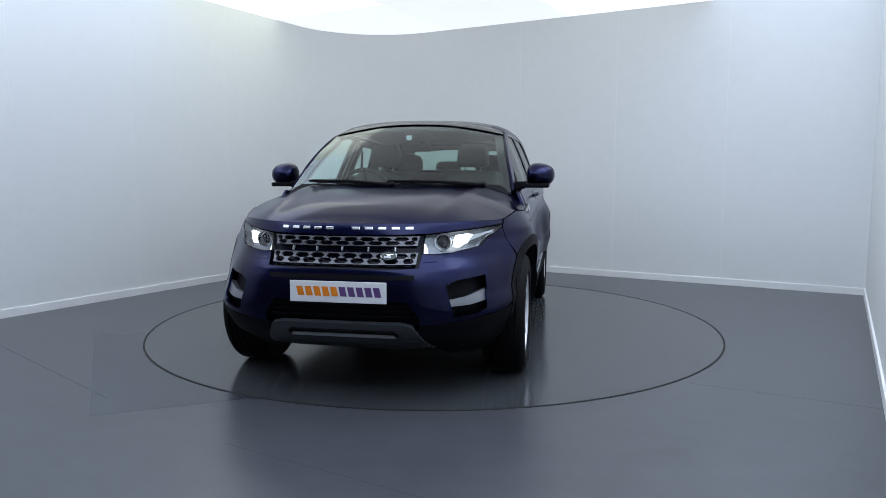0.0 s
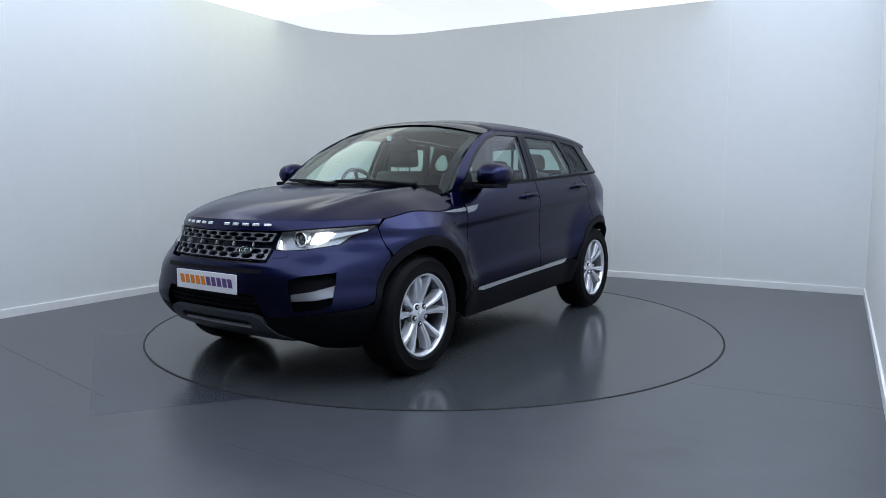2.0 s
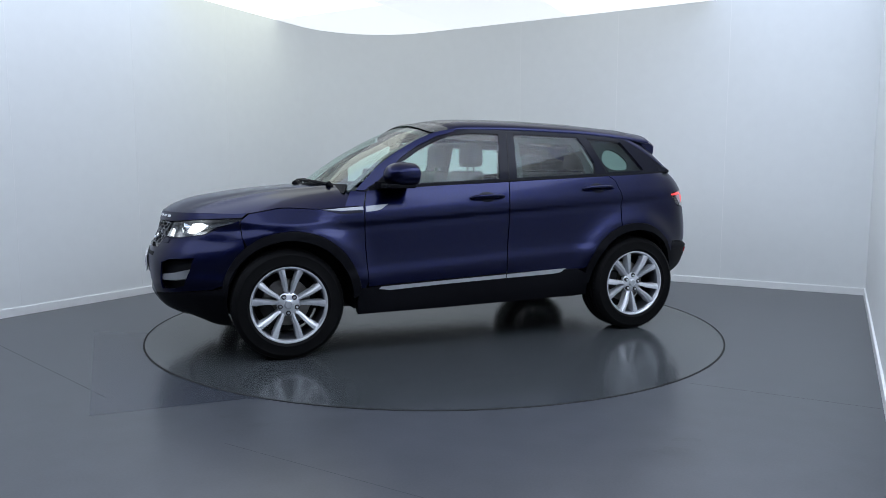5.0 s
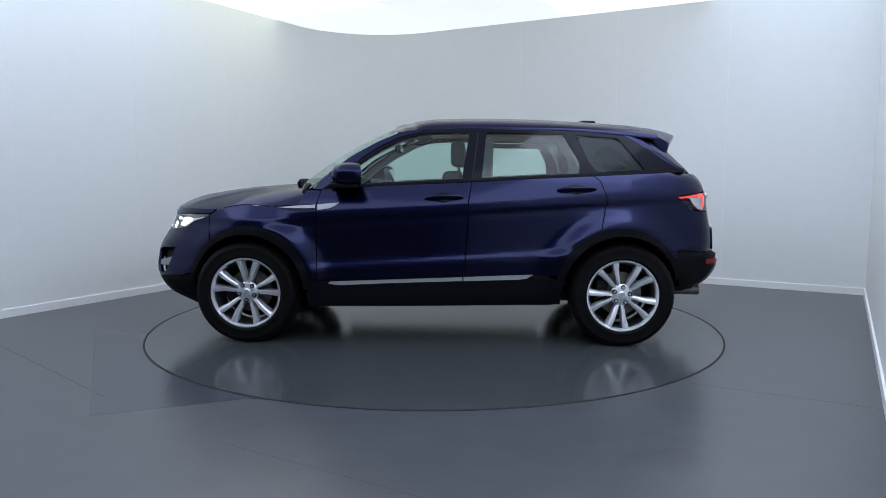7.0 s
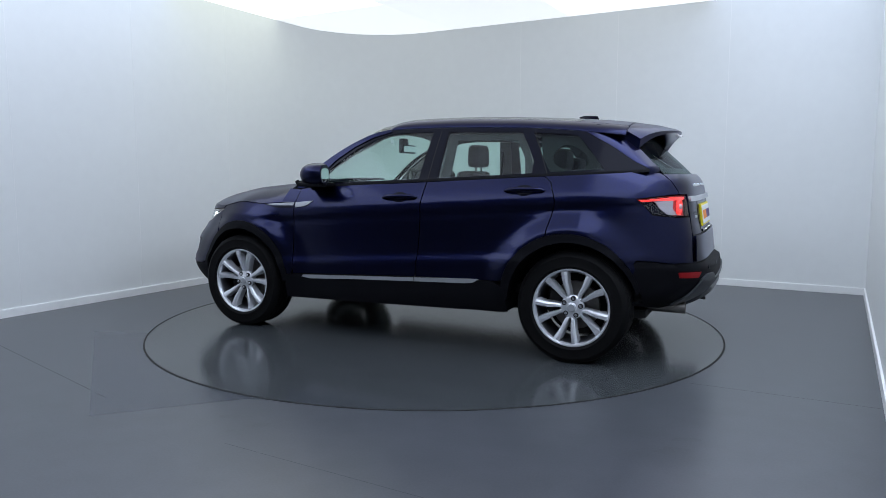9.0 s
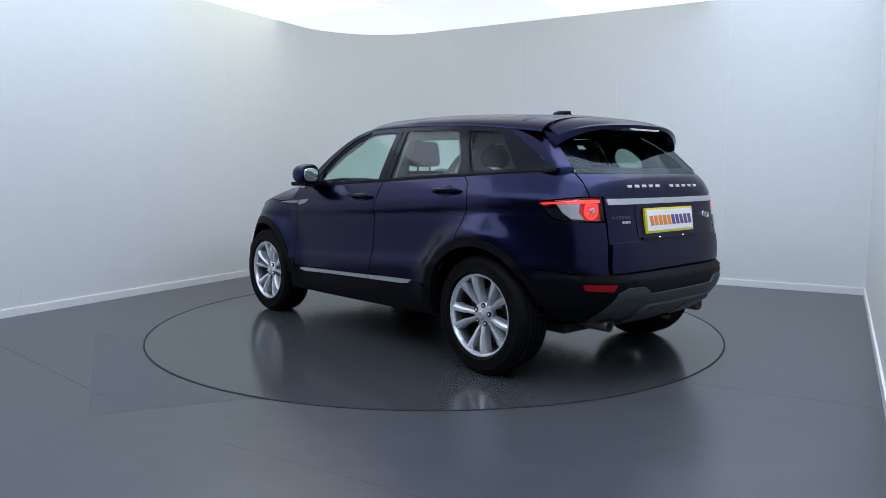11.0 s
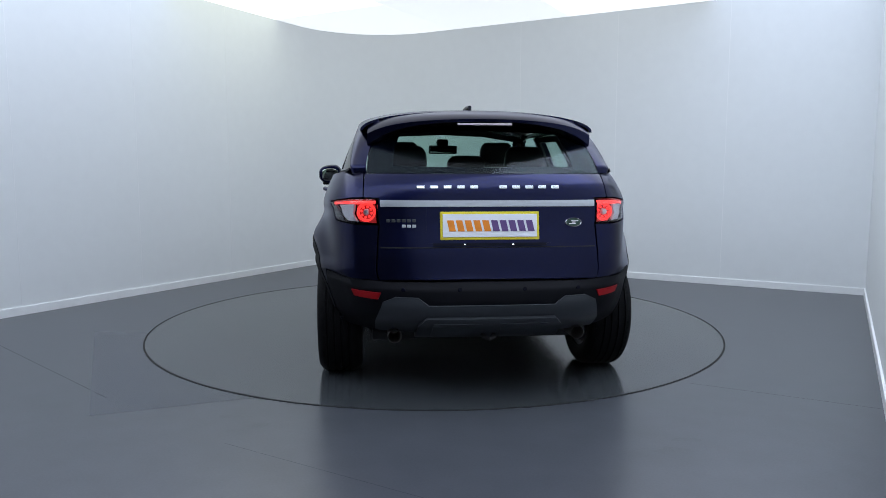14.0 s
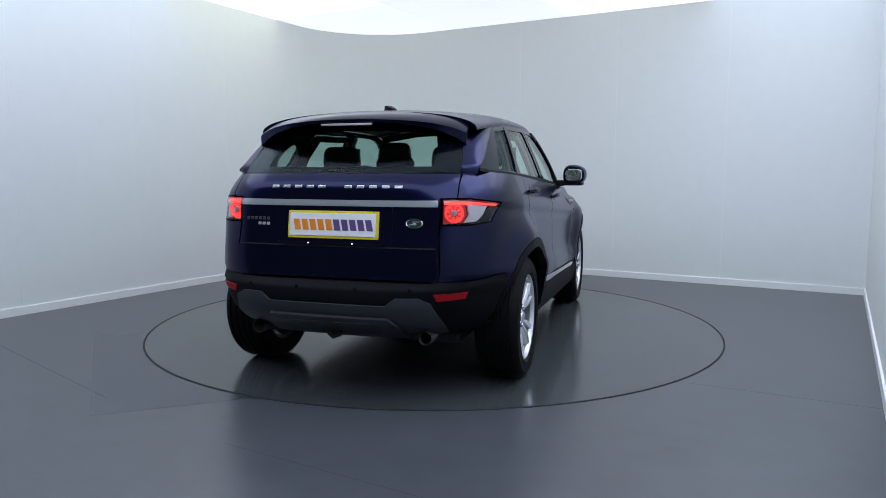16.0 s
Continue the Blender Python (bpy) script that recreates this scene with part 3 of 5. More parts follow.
    both("fog_blade", [F(0.595, 0.525), F(0.60, 0.562), F(0.70, 0.578), F(0.785, 0.606), F(0.783, 0.548), F(0.70, 0.530)], ring, DULL, car, "satin silver blade", off=-0.014, thick=0.03, step=0.02)
    # skid plate, front
    sk = [F(0.0, 0.432), F(0.335, 0.432), F(0.40, 0.418), F(0.47, 0.33), F(0.52, 0.27), F(0.40, 0.262), F(0.0, 0.255)]
    slot = [F(y, 0.398) for y in (0.30, 0, -0.30)] + [F(-0.325, 0.372), F(-0.31, 0.355), F(0, 0.352), F(0.31, 0.355), F(0.325, 0.372)]
    panel("front_skid_plate", sk + [(-a, z) for a, z in sk[-2:0:-1]], ring, GREY, car, "grey skid plate", off=0.008, holes=[slot], thick=0.03)
    panel("skid_slot", [F(y, 0.41) for y in (0.34, 0, -0.34)] + [F(y, 0.34) for y in (-0.34, 0, 0.34)], ring, DARK, car, off=-0.012)
    panel("skid_bar", [F(y, 0.364) for y in (0.30, 0, -0.30)] + [F(y, 0.354) for y in (-0.31, 0, 0.31)], ring, SILVER, car, "bright bar", off=0.010, step=0.02)
    # cladding
    for nm, c, ri, a0, a1 in (("front_arch_trim", FA, 0.410, 2, 178), ("rear_arch_trim", RA, 0.410, 2, 168)):
        poly = SS(arch(c[0], c[1], c[2] - 0.002, a0, a1)) + SS(arch(c[0] + (0.012 if c[0] > 0 else -0.015), 0.372, ri, a1, a0))
        both(nm, poly, ring, PLASTIC, car, "black plastic wheel arch trim", off=0.004, thick=0.05)
    sill = SS([(0.86, 0.45), (0.806, 0.452)]) + SS([(-0.217, 0.491), (-0.80, 0.50), (-0.885, 0.46), (-0.90, 0.30), (-0.5, 0.288), (0.3, 0.276), (0.88, 0.272), (0.885, 0.37)])
    both("sill", sill, ring, PLASTIC, car, "black plastic sill", off=0.006, thick=0.05)
    both("sill_strip", SS([(0.735, 0.438), (0.72, 0.452), (-0.212, 0.488), (-0.212, 0.462), (0.3, 0.444), (0.66, 0.426)]), ring, SILVER, car, "satin silver sill strip", off=0.012, step=0.02)
    both("sill_strip", SS([(-0.220, 0.489), (-0.704, 0.508), (-0.66, 0.482), (-0.60, 0.474), (-0.220, 0.462)]), ring, SILVER, car, "satin silver sill strip", off=0.012, step=0.02)
    # rear bumper
    rb = [B(0.0, 0.65), B(0.4, 0.65), B(0.75, 0.654), S(-1.80, 0.669), S(-1.72, 0.672)] + SS(arch(*RA, 152, 178, 8)) + [B(0.80, 0.395), B(0.70, 0.37), B(0.60, 0.35), B(0.3, 0.35), B(0, 0.35)]
    rfl = [B(0.725, 0.602), B(0.572, 0.597), B(0.588, 0.561), B(0.71, 0.568)]
    poly = rb + [(2 * L3 - a, z) for a, z in rb[-2:0:-1]]
    panel("rear_bumper", poly, ring, PLASTIC, car, "black plastic rear bumper")
    both("rear_reflector", rfl, ring, REDPLASTIC, car, "red reflector", off=0.006, step=0.015)
    sk = [B(0, 0.535), B(0.33, 0.535), B(0.385, 0.576), B(0.50, 0.578), B(0.56, 0.55), B(0.60, 0.44), B(0.60, 0.375), B(0.40, 0.37), B(0.0, 0.37)]
    panel("rear_skid_plate", sk + [(2 * L3 - a, z) for a, z in sk[-2:0:-1]], ring, GREY, car, "grey skid plate", off=0.012, thick=0.03)
    pl = [B(0, 0.476), B(0.335, 0.476), B(0.375, 0.44), B(0.39, 0.352), B(0, 0.348)]
    panel("rear_skid_panel", pl + [(2 * L3 - a, z) for a, z in pl[-2:0:-1]], ring, GREY, car, "grey skid plate centre", off=0.030, thick=0.03)
    for s in (1, -1):
        lid = [B(s * 0.05, 0.452), B(s * 0.30, 0.452), B(s * 0.31, 0.375), B(s * 0.06, 0.375)]
        panel("skid_inset", lid if s > 0 else lid[::-1], ring, GREY, car, off=0.034, step=0.02)
    # inner shell closes the gaps
    sh = SS([(1.60, 0.90), (1.25, 0.94), (0.80, 0.96)]) + [S(x, float(zbelt(x)) - 0.05) for x in np.linspace(0.75, -1.55, 10)] + [B(0.6, 1.17), B(0.0, 1.17), B(0, 0.40), B(0.55, 0.40), S(-1.76, 0.42)]
    sh += SS(arch(*RA, 160, 10)) + SS([(-0.86, 0.30), (0.86, 0.30)]) + SS(arch(*FA, 170, 20)) + [F(0.6, 0.30), F(0.0, 0.30), F(0, 0.88), F(0.5, 0.87)]
    both("inner_shell", sh, ring, DARK, car, off=-0.085, step=0.05, thick=0.002)
    bm = bmesh.new()
    box(bm, -1.75, 1.9, -0.62, 0.62, 0.27, 0.33, 0.02)
    box(bm, -0.86, 0.86, -0.84, 0.84, 0.275, 0.33, 0.02)
    part("underbody", bm, DARK, car)
    # wheel wells
    for hx in (HUB, -HUB):
        for s in (1, -1):
            bm = bmesh.new()
            pr = [(0.435, s * 0.905), (0.435, s * 0.58), (0.02, s * 0.58)]
            lathe(bm, pr, 40, m=Matrix.Translation((hx, 0, 0.375)))
            bmesh.ops.delete(bm, geom=[v for v in bm.verts if (v.co.x - hx) ** 2 + (v.co.z - 0.375) ** 2 > 0.01 and v.co.z < (0.46 if abs(v.co.x) > HUB else 0.30)], context="VERTS")
            for w in bm.verts:
                if abs(w.co.x) > HUB + 0.12 and w.co.z < 0.78 and abs(w.co.y) > 0.8:
                    w.co.y = s * 0.79
            part("wheel_liner", bm, PLASTIC, car, recalc=False)


build_body()


def build_greenhouse():
    # the pillars and window frames in one pressed side each, windows cut out of it
    xa = lambda z: float(tab(z, (1.09, 0.855), (1.258, 0.688), (1.391, 0.484), (1.487, 0.28), (1.527, 0.135)))
    outer = [(0.80, float(zbelt(0.8)) - 0.012), (0.856, 1.095), (xa(1.18), 1.18), (xa(1.258), 1.258), (xa(1.33), 1.33), (xa(1.391), 1.391), (xa(1.44), 1.44), (xa(1.487), 1.487), (xa(1.51), 1.51)]
    outer += [(x, float(ztop(x))) for x in np.linspace(0.10, -1.30, 14)]
    dark_edge = [(-1.35, 1.478), (-1.52, 1.385), (-1.66, 1.29), (-1.76, 1.238)]
    base = [(x, float(zbelt(x)) - 0.012) for x in np.linspace(-1.76, 0.75, 16)]
    fw = [(0.70, 1.122), (0.62, 1.20), (0.50, 1.30), (0.37, 1.385), (0.22, 1.455), (0.11, 1.490), (-0.03, 1.502), (-0.255, 1.502), (-0.205, 1.172), (0.26, 1.150), (0.50, 1.137)]
    rw = [(-0.375, 1.502), (-0.92, 1.490), (-0.985, 1.38), (-1.03, 1.29), (-1.025, 1.212), (-0.70, 1.195), (-0.345, 1.178)]
    qw = [(-1.00, 1.484), (-1.305, 1.460), (-1.40, 1.35), (-1.49, 1.238), (-1.145, 1.220), (-1.08, 1.33)]
    for m in (False, True):
        side = panel("side_frame", outer + dark_edge + base, gside, GLOSSBLACK, car, "black window frame and pillars", holes=[fw, rw, qw], mirror=m, flip=True, thick=0.03)
        for w, g, nm in ((fw, GLASS, "front_window"), (rw, GLASS, "rear_window"), (qw, PRIV, "quarter_window")):
            panel(nm, w, gside, g, car, "greenish tinted glass", mirror=m, flip=True, off=-0.006, thick=0.0005, step=0.06)
        # body colour: the windscreen pillar and the rail over the doors
        ap = outer[1:9] + [(0.10, float(ztop(0.10)))] + [(0.09, 1.508), (0.24, 1.470), (0.39, 1.400), (0.52, 1.315), (0.65, 1.20), (0.735, 1.118), (0.80, 1.094)]
        panel("windscreen_pillar", ap, gside, PAINT, car, mirror=m, flip=True, off=0.008)
        bl = [(-1.76, 1.238), (-1.66, 1.228), (-1.155, 1.205 + 0.004), (-0.274, 1.167), (0.262, 1.142), (0.76, 1.106)]
        panel("belt_moulding", bl + [(x, z - 0.016) for x, z in bl[::-1]], gside, PLASTIC, car, "black window seal", mirror=m, flip=True, off=0.007, step=0.05)
        # shut line between the doors, and the pillar seams
        for a, b in (((-0.316, 1.505), (-0.274, 1.165)), ((-1.005, 1.50), (-1.125, 1.212))):
            panel("door_seam", [a, (a[0] - 0.006, a[1]), (b[0] - 0.006, b[1]), b], gside, GAP, car, mirror=m, flip=True, off=0.002, thick=0.001)
    # windscreen
    yw = lambda z: gy(xa(z), z)
    zs = np.linspace(1.088, 1.515, 9)
    ws = [(yw(z) - 0.012, z) for z in zs]
    poly = ws + [(0.4, 1.560), (0.2, 1.582), (0, 1.588), (-0.2, 1.582), (-0.4, 1.560)] + [(-y, z) for y, z in ws[::-1]] + [(-0.4, 1.075), (0, 1.072), (0.4, 1.075)]
    panel("windscreen", poly, screen, GLASS, car, "clear windscreen with a dark border", step=0.05, thick=0.0005)
    zi = np.linspace(1.14, 1.485, 7)
    inner = [(yw(z) - 0.065, z) for z in zi] + [(0.35, 1.527), (0, 1.543), (-0.35, 1.527)] + [(-yw(z) + 0.065, z) for z in zi[::-1]] + [(-0.4, 1.125), (0, 1.12), (0.4, 1.125)]
    panel("windscreen_border", poly, screen, GLOSSBLACK, car, "black printed glass border", holes=[inner], off=-0.006, step=0.04, thick=0.001)
    # header between the windscreen and the roof
    v, f, n = [], [], 36
    for i in range(n + 1):
        k = -1 + 2 * i / n
        y = 0.655 * k
        zt = float(tab(abs(y), (0.0, 1.588), (0.2, 1.582), (0.4, 1.560), (0.655, 1.512)))
        a = Vector(screen(np.array([[y, zt - 0.012]]))[0])
        b = Vector(roof(np.array([[0.225, 2 / math.pi * math.asin(min(1.0, abs(k)) ** 1.15) * (1 if k >= 0 else -1) * 0.995]]))[0])
        m = (a + b) / 2 + Vector((0.012, 0, 0.010))
        v += [a + Vector((0.006, 0, 0.006)), m, b + Vector((0, 0, 0.002))]
    for i in range(n):
        for j in range(2):
            f.append((i * 3 + j, i * 3 + 3 + j, i * 3 + 4 + j, i * 3 + 1 + j))
    link_mesh("windscreen_header", v, f, ROOFGLASS, car, "dusty black glass header", smooth=True)
    # rear glass
    rg = [(0.645, 1.215), (0.635, 1.30), (0.61, 1.38), (0.58, 1.44), (0.54, 1.475), (0.0, 1.492), (-0.54, 1.475), (-0.58, 1.44), (-0.61, 1.38), (-0.635, 1.30), (-0.645, 1.215), (-0.3, 1.208), (0, 1.206), (0.3, 1.208)]
    panel("rear_glass", rg, backlight, PRIV, car, "dark tinted tailgate glass", flip=True, step=0.05, thick=0.0005)
    ri = [(0.50, 1.252), (0.49, 1.35), (0.45, 1.44), (0.0, 1.46), (-0.45, 1.44), (-0.49, 1.35), (-0.50, 1.252), (0, 1.247)]
    panel("rear_glass_border", rg, backlight, GLOSSBLACK, car, "black printed glass border", holes=[ri], flip=True, off=-0.006, step=0.04, thick=0.001)
    for m in (False, True):
        # painted corner between the quarter window and the tailgate glass
        x0 = [(-1.35, 1.480), (-1.52, 1.387), (-1.66, 1.292), (-1.762, 1.240)]
        n = 10
        v, f = [], []
        for i in range(n + 1):
            t = i / n
            z = 1.48 + (1.238 - 1.48) * t
            xs = float(np.interp(-z, [-1.48, -1.387, -1.292, -1.238], [-1.35, -1.52, -1.66, -1.762]))
            p0 = Vector((xs, gy(xs, z) + 0.002, z))
            yb = float(np.interp(z, [1.215, 1.30, 1.38, 1.44, 1.48], [0.648, 0.638, 0.613, 0.583, 0.54]))
            p2 = Vector(backlight(np.array([[yb, z]]))[0])
            p1 = Vector((p2.x * 0.55 + p0.x * 0.45, max(p0.y, p2.y) - 0.004, z))
            for k in range(7):
                s = k / 6
                v.append((1 - s) ** 2 * p0 + 2 * s * (1 - s) * p1 + s * s * p2)
        # foot tucked in behind the quarter panel
        v += [Vector((a.x + 0.014, a.y * 0.982, 1.19)) for a in v[-7:]]
        for i in range(n + 1):
            for k in range(6):
                f.append((i * 7 + k, i * 7 + k + 1, i * 7 + k + 8, i * 7 + k + 7))
        if m:
            v, f = [Vector((a.x, -a.y, a.z)) for a in v], [q[::-1] for q in f]
        link_mesh("rear_pillar", v, f, PAINT, car, "body-coloured rear pillar", smooth=True)
    # roof: painted rails, dark glass in the middle
    xs0, xs1 = -1.60, 0.235
    gl = 0.62
    for s in (1, -1):
        pl = [(x, s * gl) for x in np.linspace(xs0, 0.19, 12)] + [(0.235, s * gl), (0.235, s * 0.995)] + [(x, s * 0.995) for x in np.linspace(0.19, xs0, 12)]
        panel("roof_rail", pl, roof, PAINT, car, flip=False, step=0.045)
    panel("roof_front", [(0.235, gl), (0.19, gl), (0.19, 0), (0.19, -gl), (0.235, -gl)], roof, ROOFGLASS, car, "dusty black glass edge", step=0.03)
    panel("roof_glass", [(x, gl - 0.006) for x in np.linspace(-1.28, 0.184, 10)] + [(x, -gl + 0.006) for x in np.linspace(0.184, -1.28, 10)], roof, ROOFGLASS, car, "dusty dark glass roof", step=0.05)
    panel("roof_rear", [(x, gl - 0.006) for x in np.linspace(xs0, -1.286, 5)] + [(x, -gl + 0.006) for x in np.linspace(-1.286, xs0, 5)], roof, PAINT, car, step=0.045)


build_greenhouse()


# ---- the car's details ----
def on(q):
    """Point and outward normal on the flank."""
    q = np.array([q])
    e = 0.004
    p = ring(q)[0]
    n = np.cross((ring(q + [e, 0]) - ring(q - [e, 0]))[0], (ring(q + [0, e]) - ring(q - [0, e]))[0])
    return Vector(p), Vector(n).normalized()


def facing(p, n, up=Vector((0, 0, 1))):
    """A pose at p whose y axis points along n and whose z axis is up."""
    n = Vector(n).normalized()
    x = n.cross(up).normalized()
    z = x.cross(n)
    m = Matrix((x, n, z)).transposed().to_4x4()
    m.translation = p
    return m


def build_wheel():
    w = new("wheel")
    w.parent = car
    bm = bmesh.new()
    prof = [(0.243, 0.700), (0.262, 0.694), (0.300, 0.684), (0.332, 0.690), (0.350, 0.704), (0.360, 0.724)]
    y = 0.724
    for k in range(4):                                    # tread ribs and grooves
        prof += [(0.3625, y + 0.004), (0.3625, y + 0.030), (0.354, y + 0.033), (0.354, y + 0.041)]
        y += 0.041
    prof += [(0.3625, 0.892), (0.359, 0.906), (0.350, 0.922), (0.334, 0.935), (0.326, 0.9395), (0.320, 0.9375), (0.300, 0.941), (0.276, 0.938), (0.268, 0.941), (0.258, 0.934), (0.246, 0.922)]
    lathe(bm, prof, 72)
    part("tyre", bm, RUBBER, w, "black tyre", smooth=True)
    bm = bmesh.new()                                      # tread blocks on the shoulder
    for k in range(64):
        m = Matrix.Rotation(2 * math.pi * k / 64, 4, "Y")
        box(bm, -0.0065, 0.0065, 0.890, 0.909, 0.344, 0.3605, 0, m)
        box(bm, -0.0065, 0.0065, 0.718, 0.736, 0.344, 0.3605, 0, m)
    tagged(part("tread", bm, RUBBER, w), kind="stuff")
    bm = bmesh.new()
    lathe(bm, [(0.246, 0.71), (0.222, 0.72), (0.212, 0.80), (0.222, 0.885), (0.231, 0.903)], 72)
    part("barrel", bm, BARREL, w, "grey rim barrel with shade put in its colour", smooth=True)
    bm = bmesh.new()
    lathe(bm, [(0.231, 0.903), (0.236, 0.921), (0.242, 0.928), (0.250, 0.929), (0.2535, 0.924), (0.252, 0.912)], 72)
    part("rim", bm, ALLOY, w, "silver alloy rim", smooth=True)
    bm = bmesh.new()
    lathe(bm, [(0.0, 0.908), (0.022, 0.908), (0.029, 0.904), (0.031, 0.896), (0.055, 0.892), (0.070, 0.889), (0.077, 0.882), (0.078, 0.86), (0.07, 0.84), (0.0, 0.84)], 40)
    part("hub", bm, ALLOY, w, "silver wheel hub", smooth=True)
    bm = bmesh.new()
    lathe(bm, [(0.0, 0.9105), (0.021, 0.9105), (0.0235, 0.9085), (0.0235, 0.90)], 28)
    part("centre_cap", bm, SILVER, w, "grey centre cap", smooth=True)
    # ten spokes in five forked pairs, each a bowed blade with a crest and a sunk outer flank
    for k in range(5):
        for s in (-1, 1):
            bm = bmesh.new()
            rows = []
            for i in range(13):
                t = i / 12
                r = 0.060 + (0.241 - 0.060) * t
                side = s * (0.0135 + 0.0215 * float(tab(t, (0, -0.1), (0.22, 0.5), (0.5, 1.02), (1.0, 2.45))))
                c = radians(90 + 36 + 72 * k)
                out, tang = Vector((math.cos(c), 0, math.sin(c))), Vector((-math.sin(c), 0, math.cos(c))) * s
                p = out * math.sqrt(max(r * r - side * side, 0)) + tang * abs(side)
                wd = 0.0125 + 0.0145 * t ** 1.3
                yy = 0.886 + 0.034 * math.sin(min(1, t * 1.05) * math.pi / 2) ** 0.8
                rows.append([bm.verts.new(p + tang * (wd * u) + Vector((0, yy + d, 0))) for u, d in ((-1.1, -0.062), (-1, -0.011), (-0.84, -0.001), (-0.30, 0.0), (0.05, -0.001), (0.28, -0.007), (0.82, -0.010), (1, -0.018), (1.1, -0.062))])
            for a_, b_ in zip(rows, rows[1:]):
                for j in range(8):
                    bm.faces.new((a_[j], a_[j + 1], b_[j + 1], b_[j]))
            part("spoke", bm, ALLOY, w, smooth=True)
    for k in range(5):
        a = radians(90 + 72 * k)
        c = Vector((math.cos(a) * 0.057, 0, math.sin(a) * 0.057))
        bm = bmesh.new()
        lathe(bm, [(0.0, 0.904), (0.007, 0.904), (0.0092, 0.901), (0.0095, 0.870)], 12, m=Matrix.Translation(c))
        part("wheel_nut", bm, CHROME, w, "dark chrome nut", smooth=True)
        # dark ring on the hub's face: the nut hole's shade as colour
        bm = bmesh.new()
        lathe(bm, [(0.0100, 0.8955), (0.0160, 0.8960), (0.0170, 0.886)], 16, m=Matrix.Translation(c))
        part("nut_recess_shade", bm, DARK, w, smooth=True)
    bm = bmesh.new()
    lathe(bm, [(0.05, 0.80), (0.155, 0.80), (0.157, 0.797), (0.157, 0.775), (0.155, 0.772), (0.05, 0.772)], 48)
    part("brake_disc", bm, IRON, w, "bare iron brake disc", smooth=True)
    bm = bmesh.new()
    box(bm, 0.09, 0.172, 0.745, 0.83, -0.075, 0.075, 0.012)
    part("brake_caliper", bm, DARK, w, smooth=True)
    bm = bmesh.new()
    lathe(bm, [(0.21, 0.71), (0.0, 0.71)], 40)
    part("inner_disc", bm, DARK, w)
    return w


wheel = build_wheel()
wheel.matrix_basis = pose(HUB, -0.012, 0.3625, 0, 32, 0)
copy_thing(wheel, pose(-HUB, -0.008, 0.3625, 0, -8, 0))
copy_thing(wheel, pose(HUB, 0.012, 0.3625, 0, 20, 180))
copy_thing(wheel, pose(-HUB, 0.008, 0.3625, 0, 50, 180))


def bars(name, spans, z0, z1, place, material, label, slant=0.0, depth=0.006):
    """Plain raised bars of the size of letters; place maps (y, z) to a point and normal."""
    for a, b in spans:
        bm = bmesh.new()
        p, n = place((a + b) / 2, (z0 + z1) / 2)
        w, h = abs(b - a) / 2, (z1 - z0) / 2
        vs = box(bm, -w, w, -0.004, depth, -h, h, min(0.004, w * 0.3))
        for v in bm.verts:
            v.co.x += slant * v.co.z
        bmesh.ops.transform(bm, matrix=facing(p, n), verts=bm.verts)
        part(name, bm, material, car, label)


def word(y0, y1, n, fill=0.74):
    st = (y1 - y0) / n
    w = st / (1 + (1 - fill)) if n == 1 else st
    return [(y0 + st * k + st * (1 - fill) / 2, y0 + st * (k + 1) - st * (1 - fill) / 2) for k in range(n)]


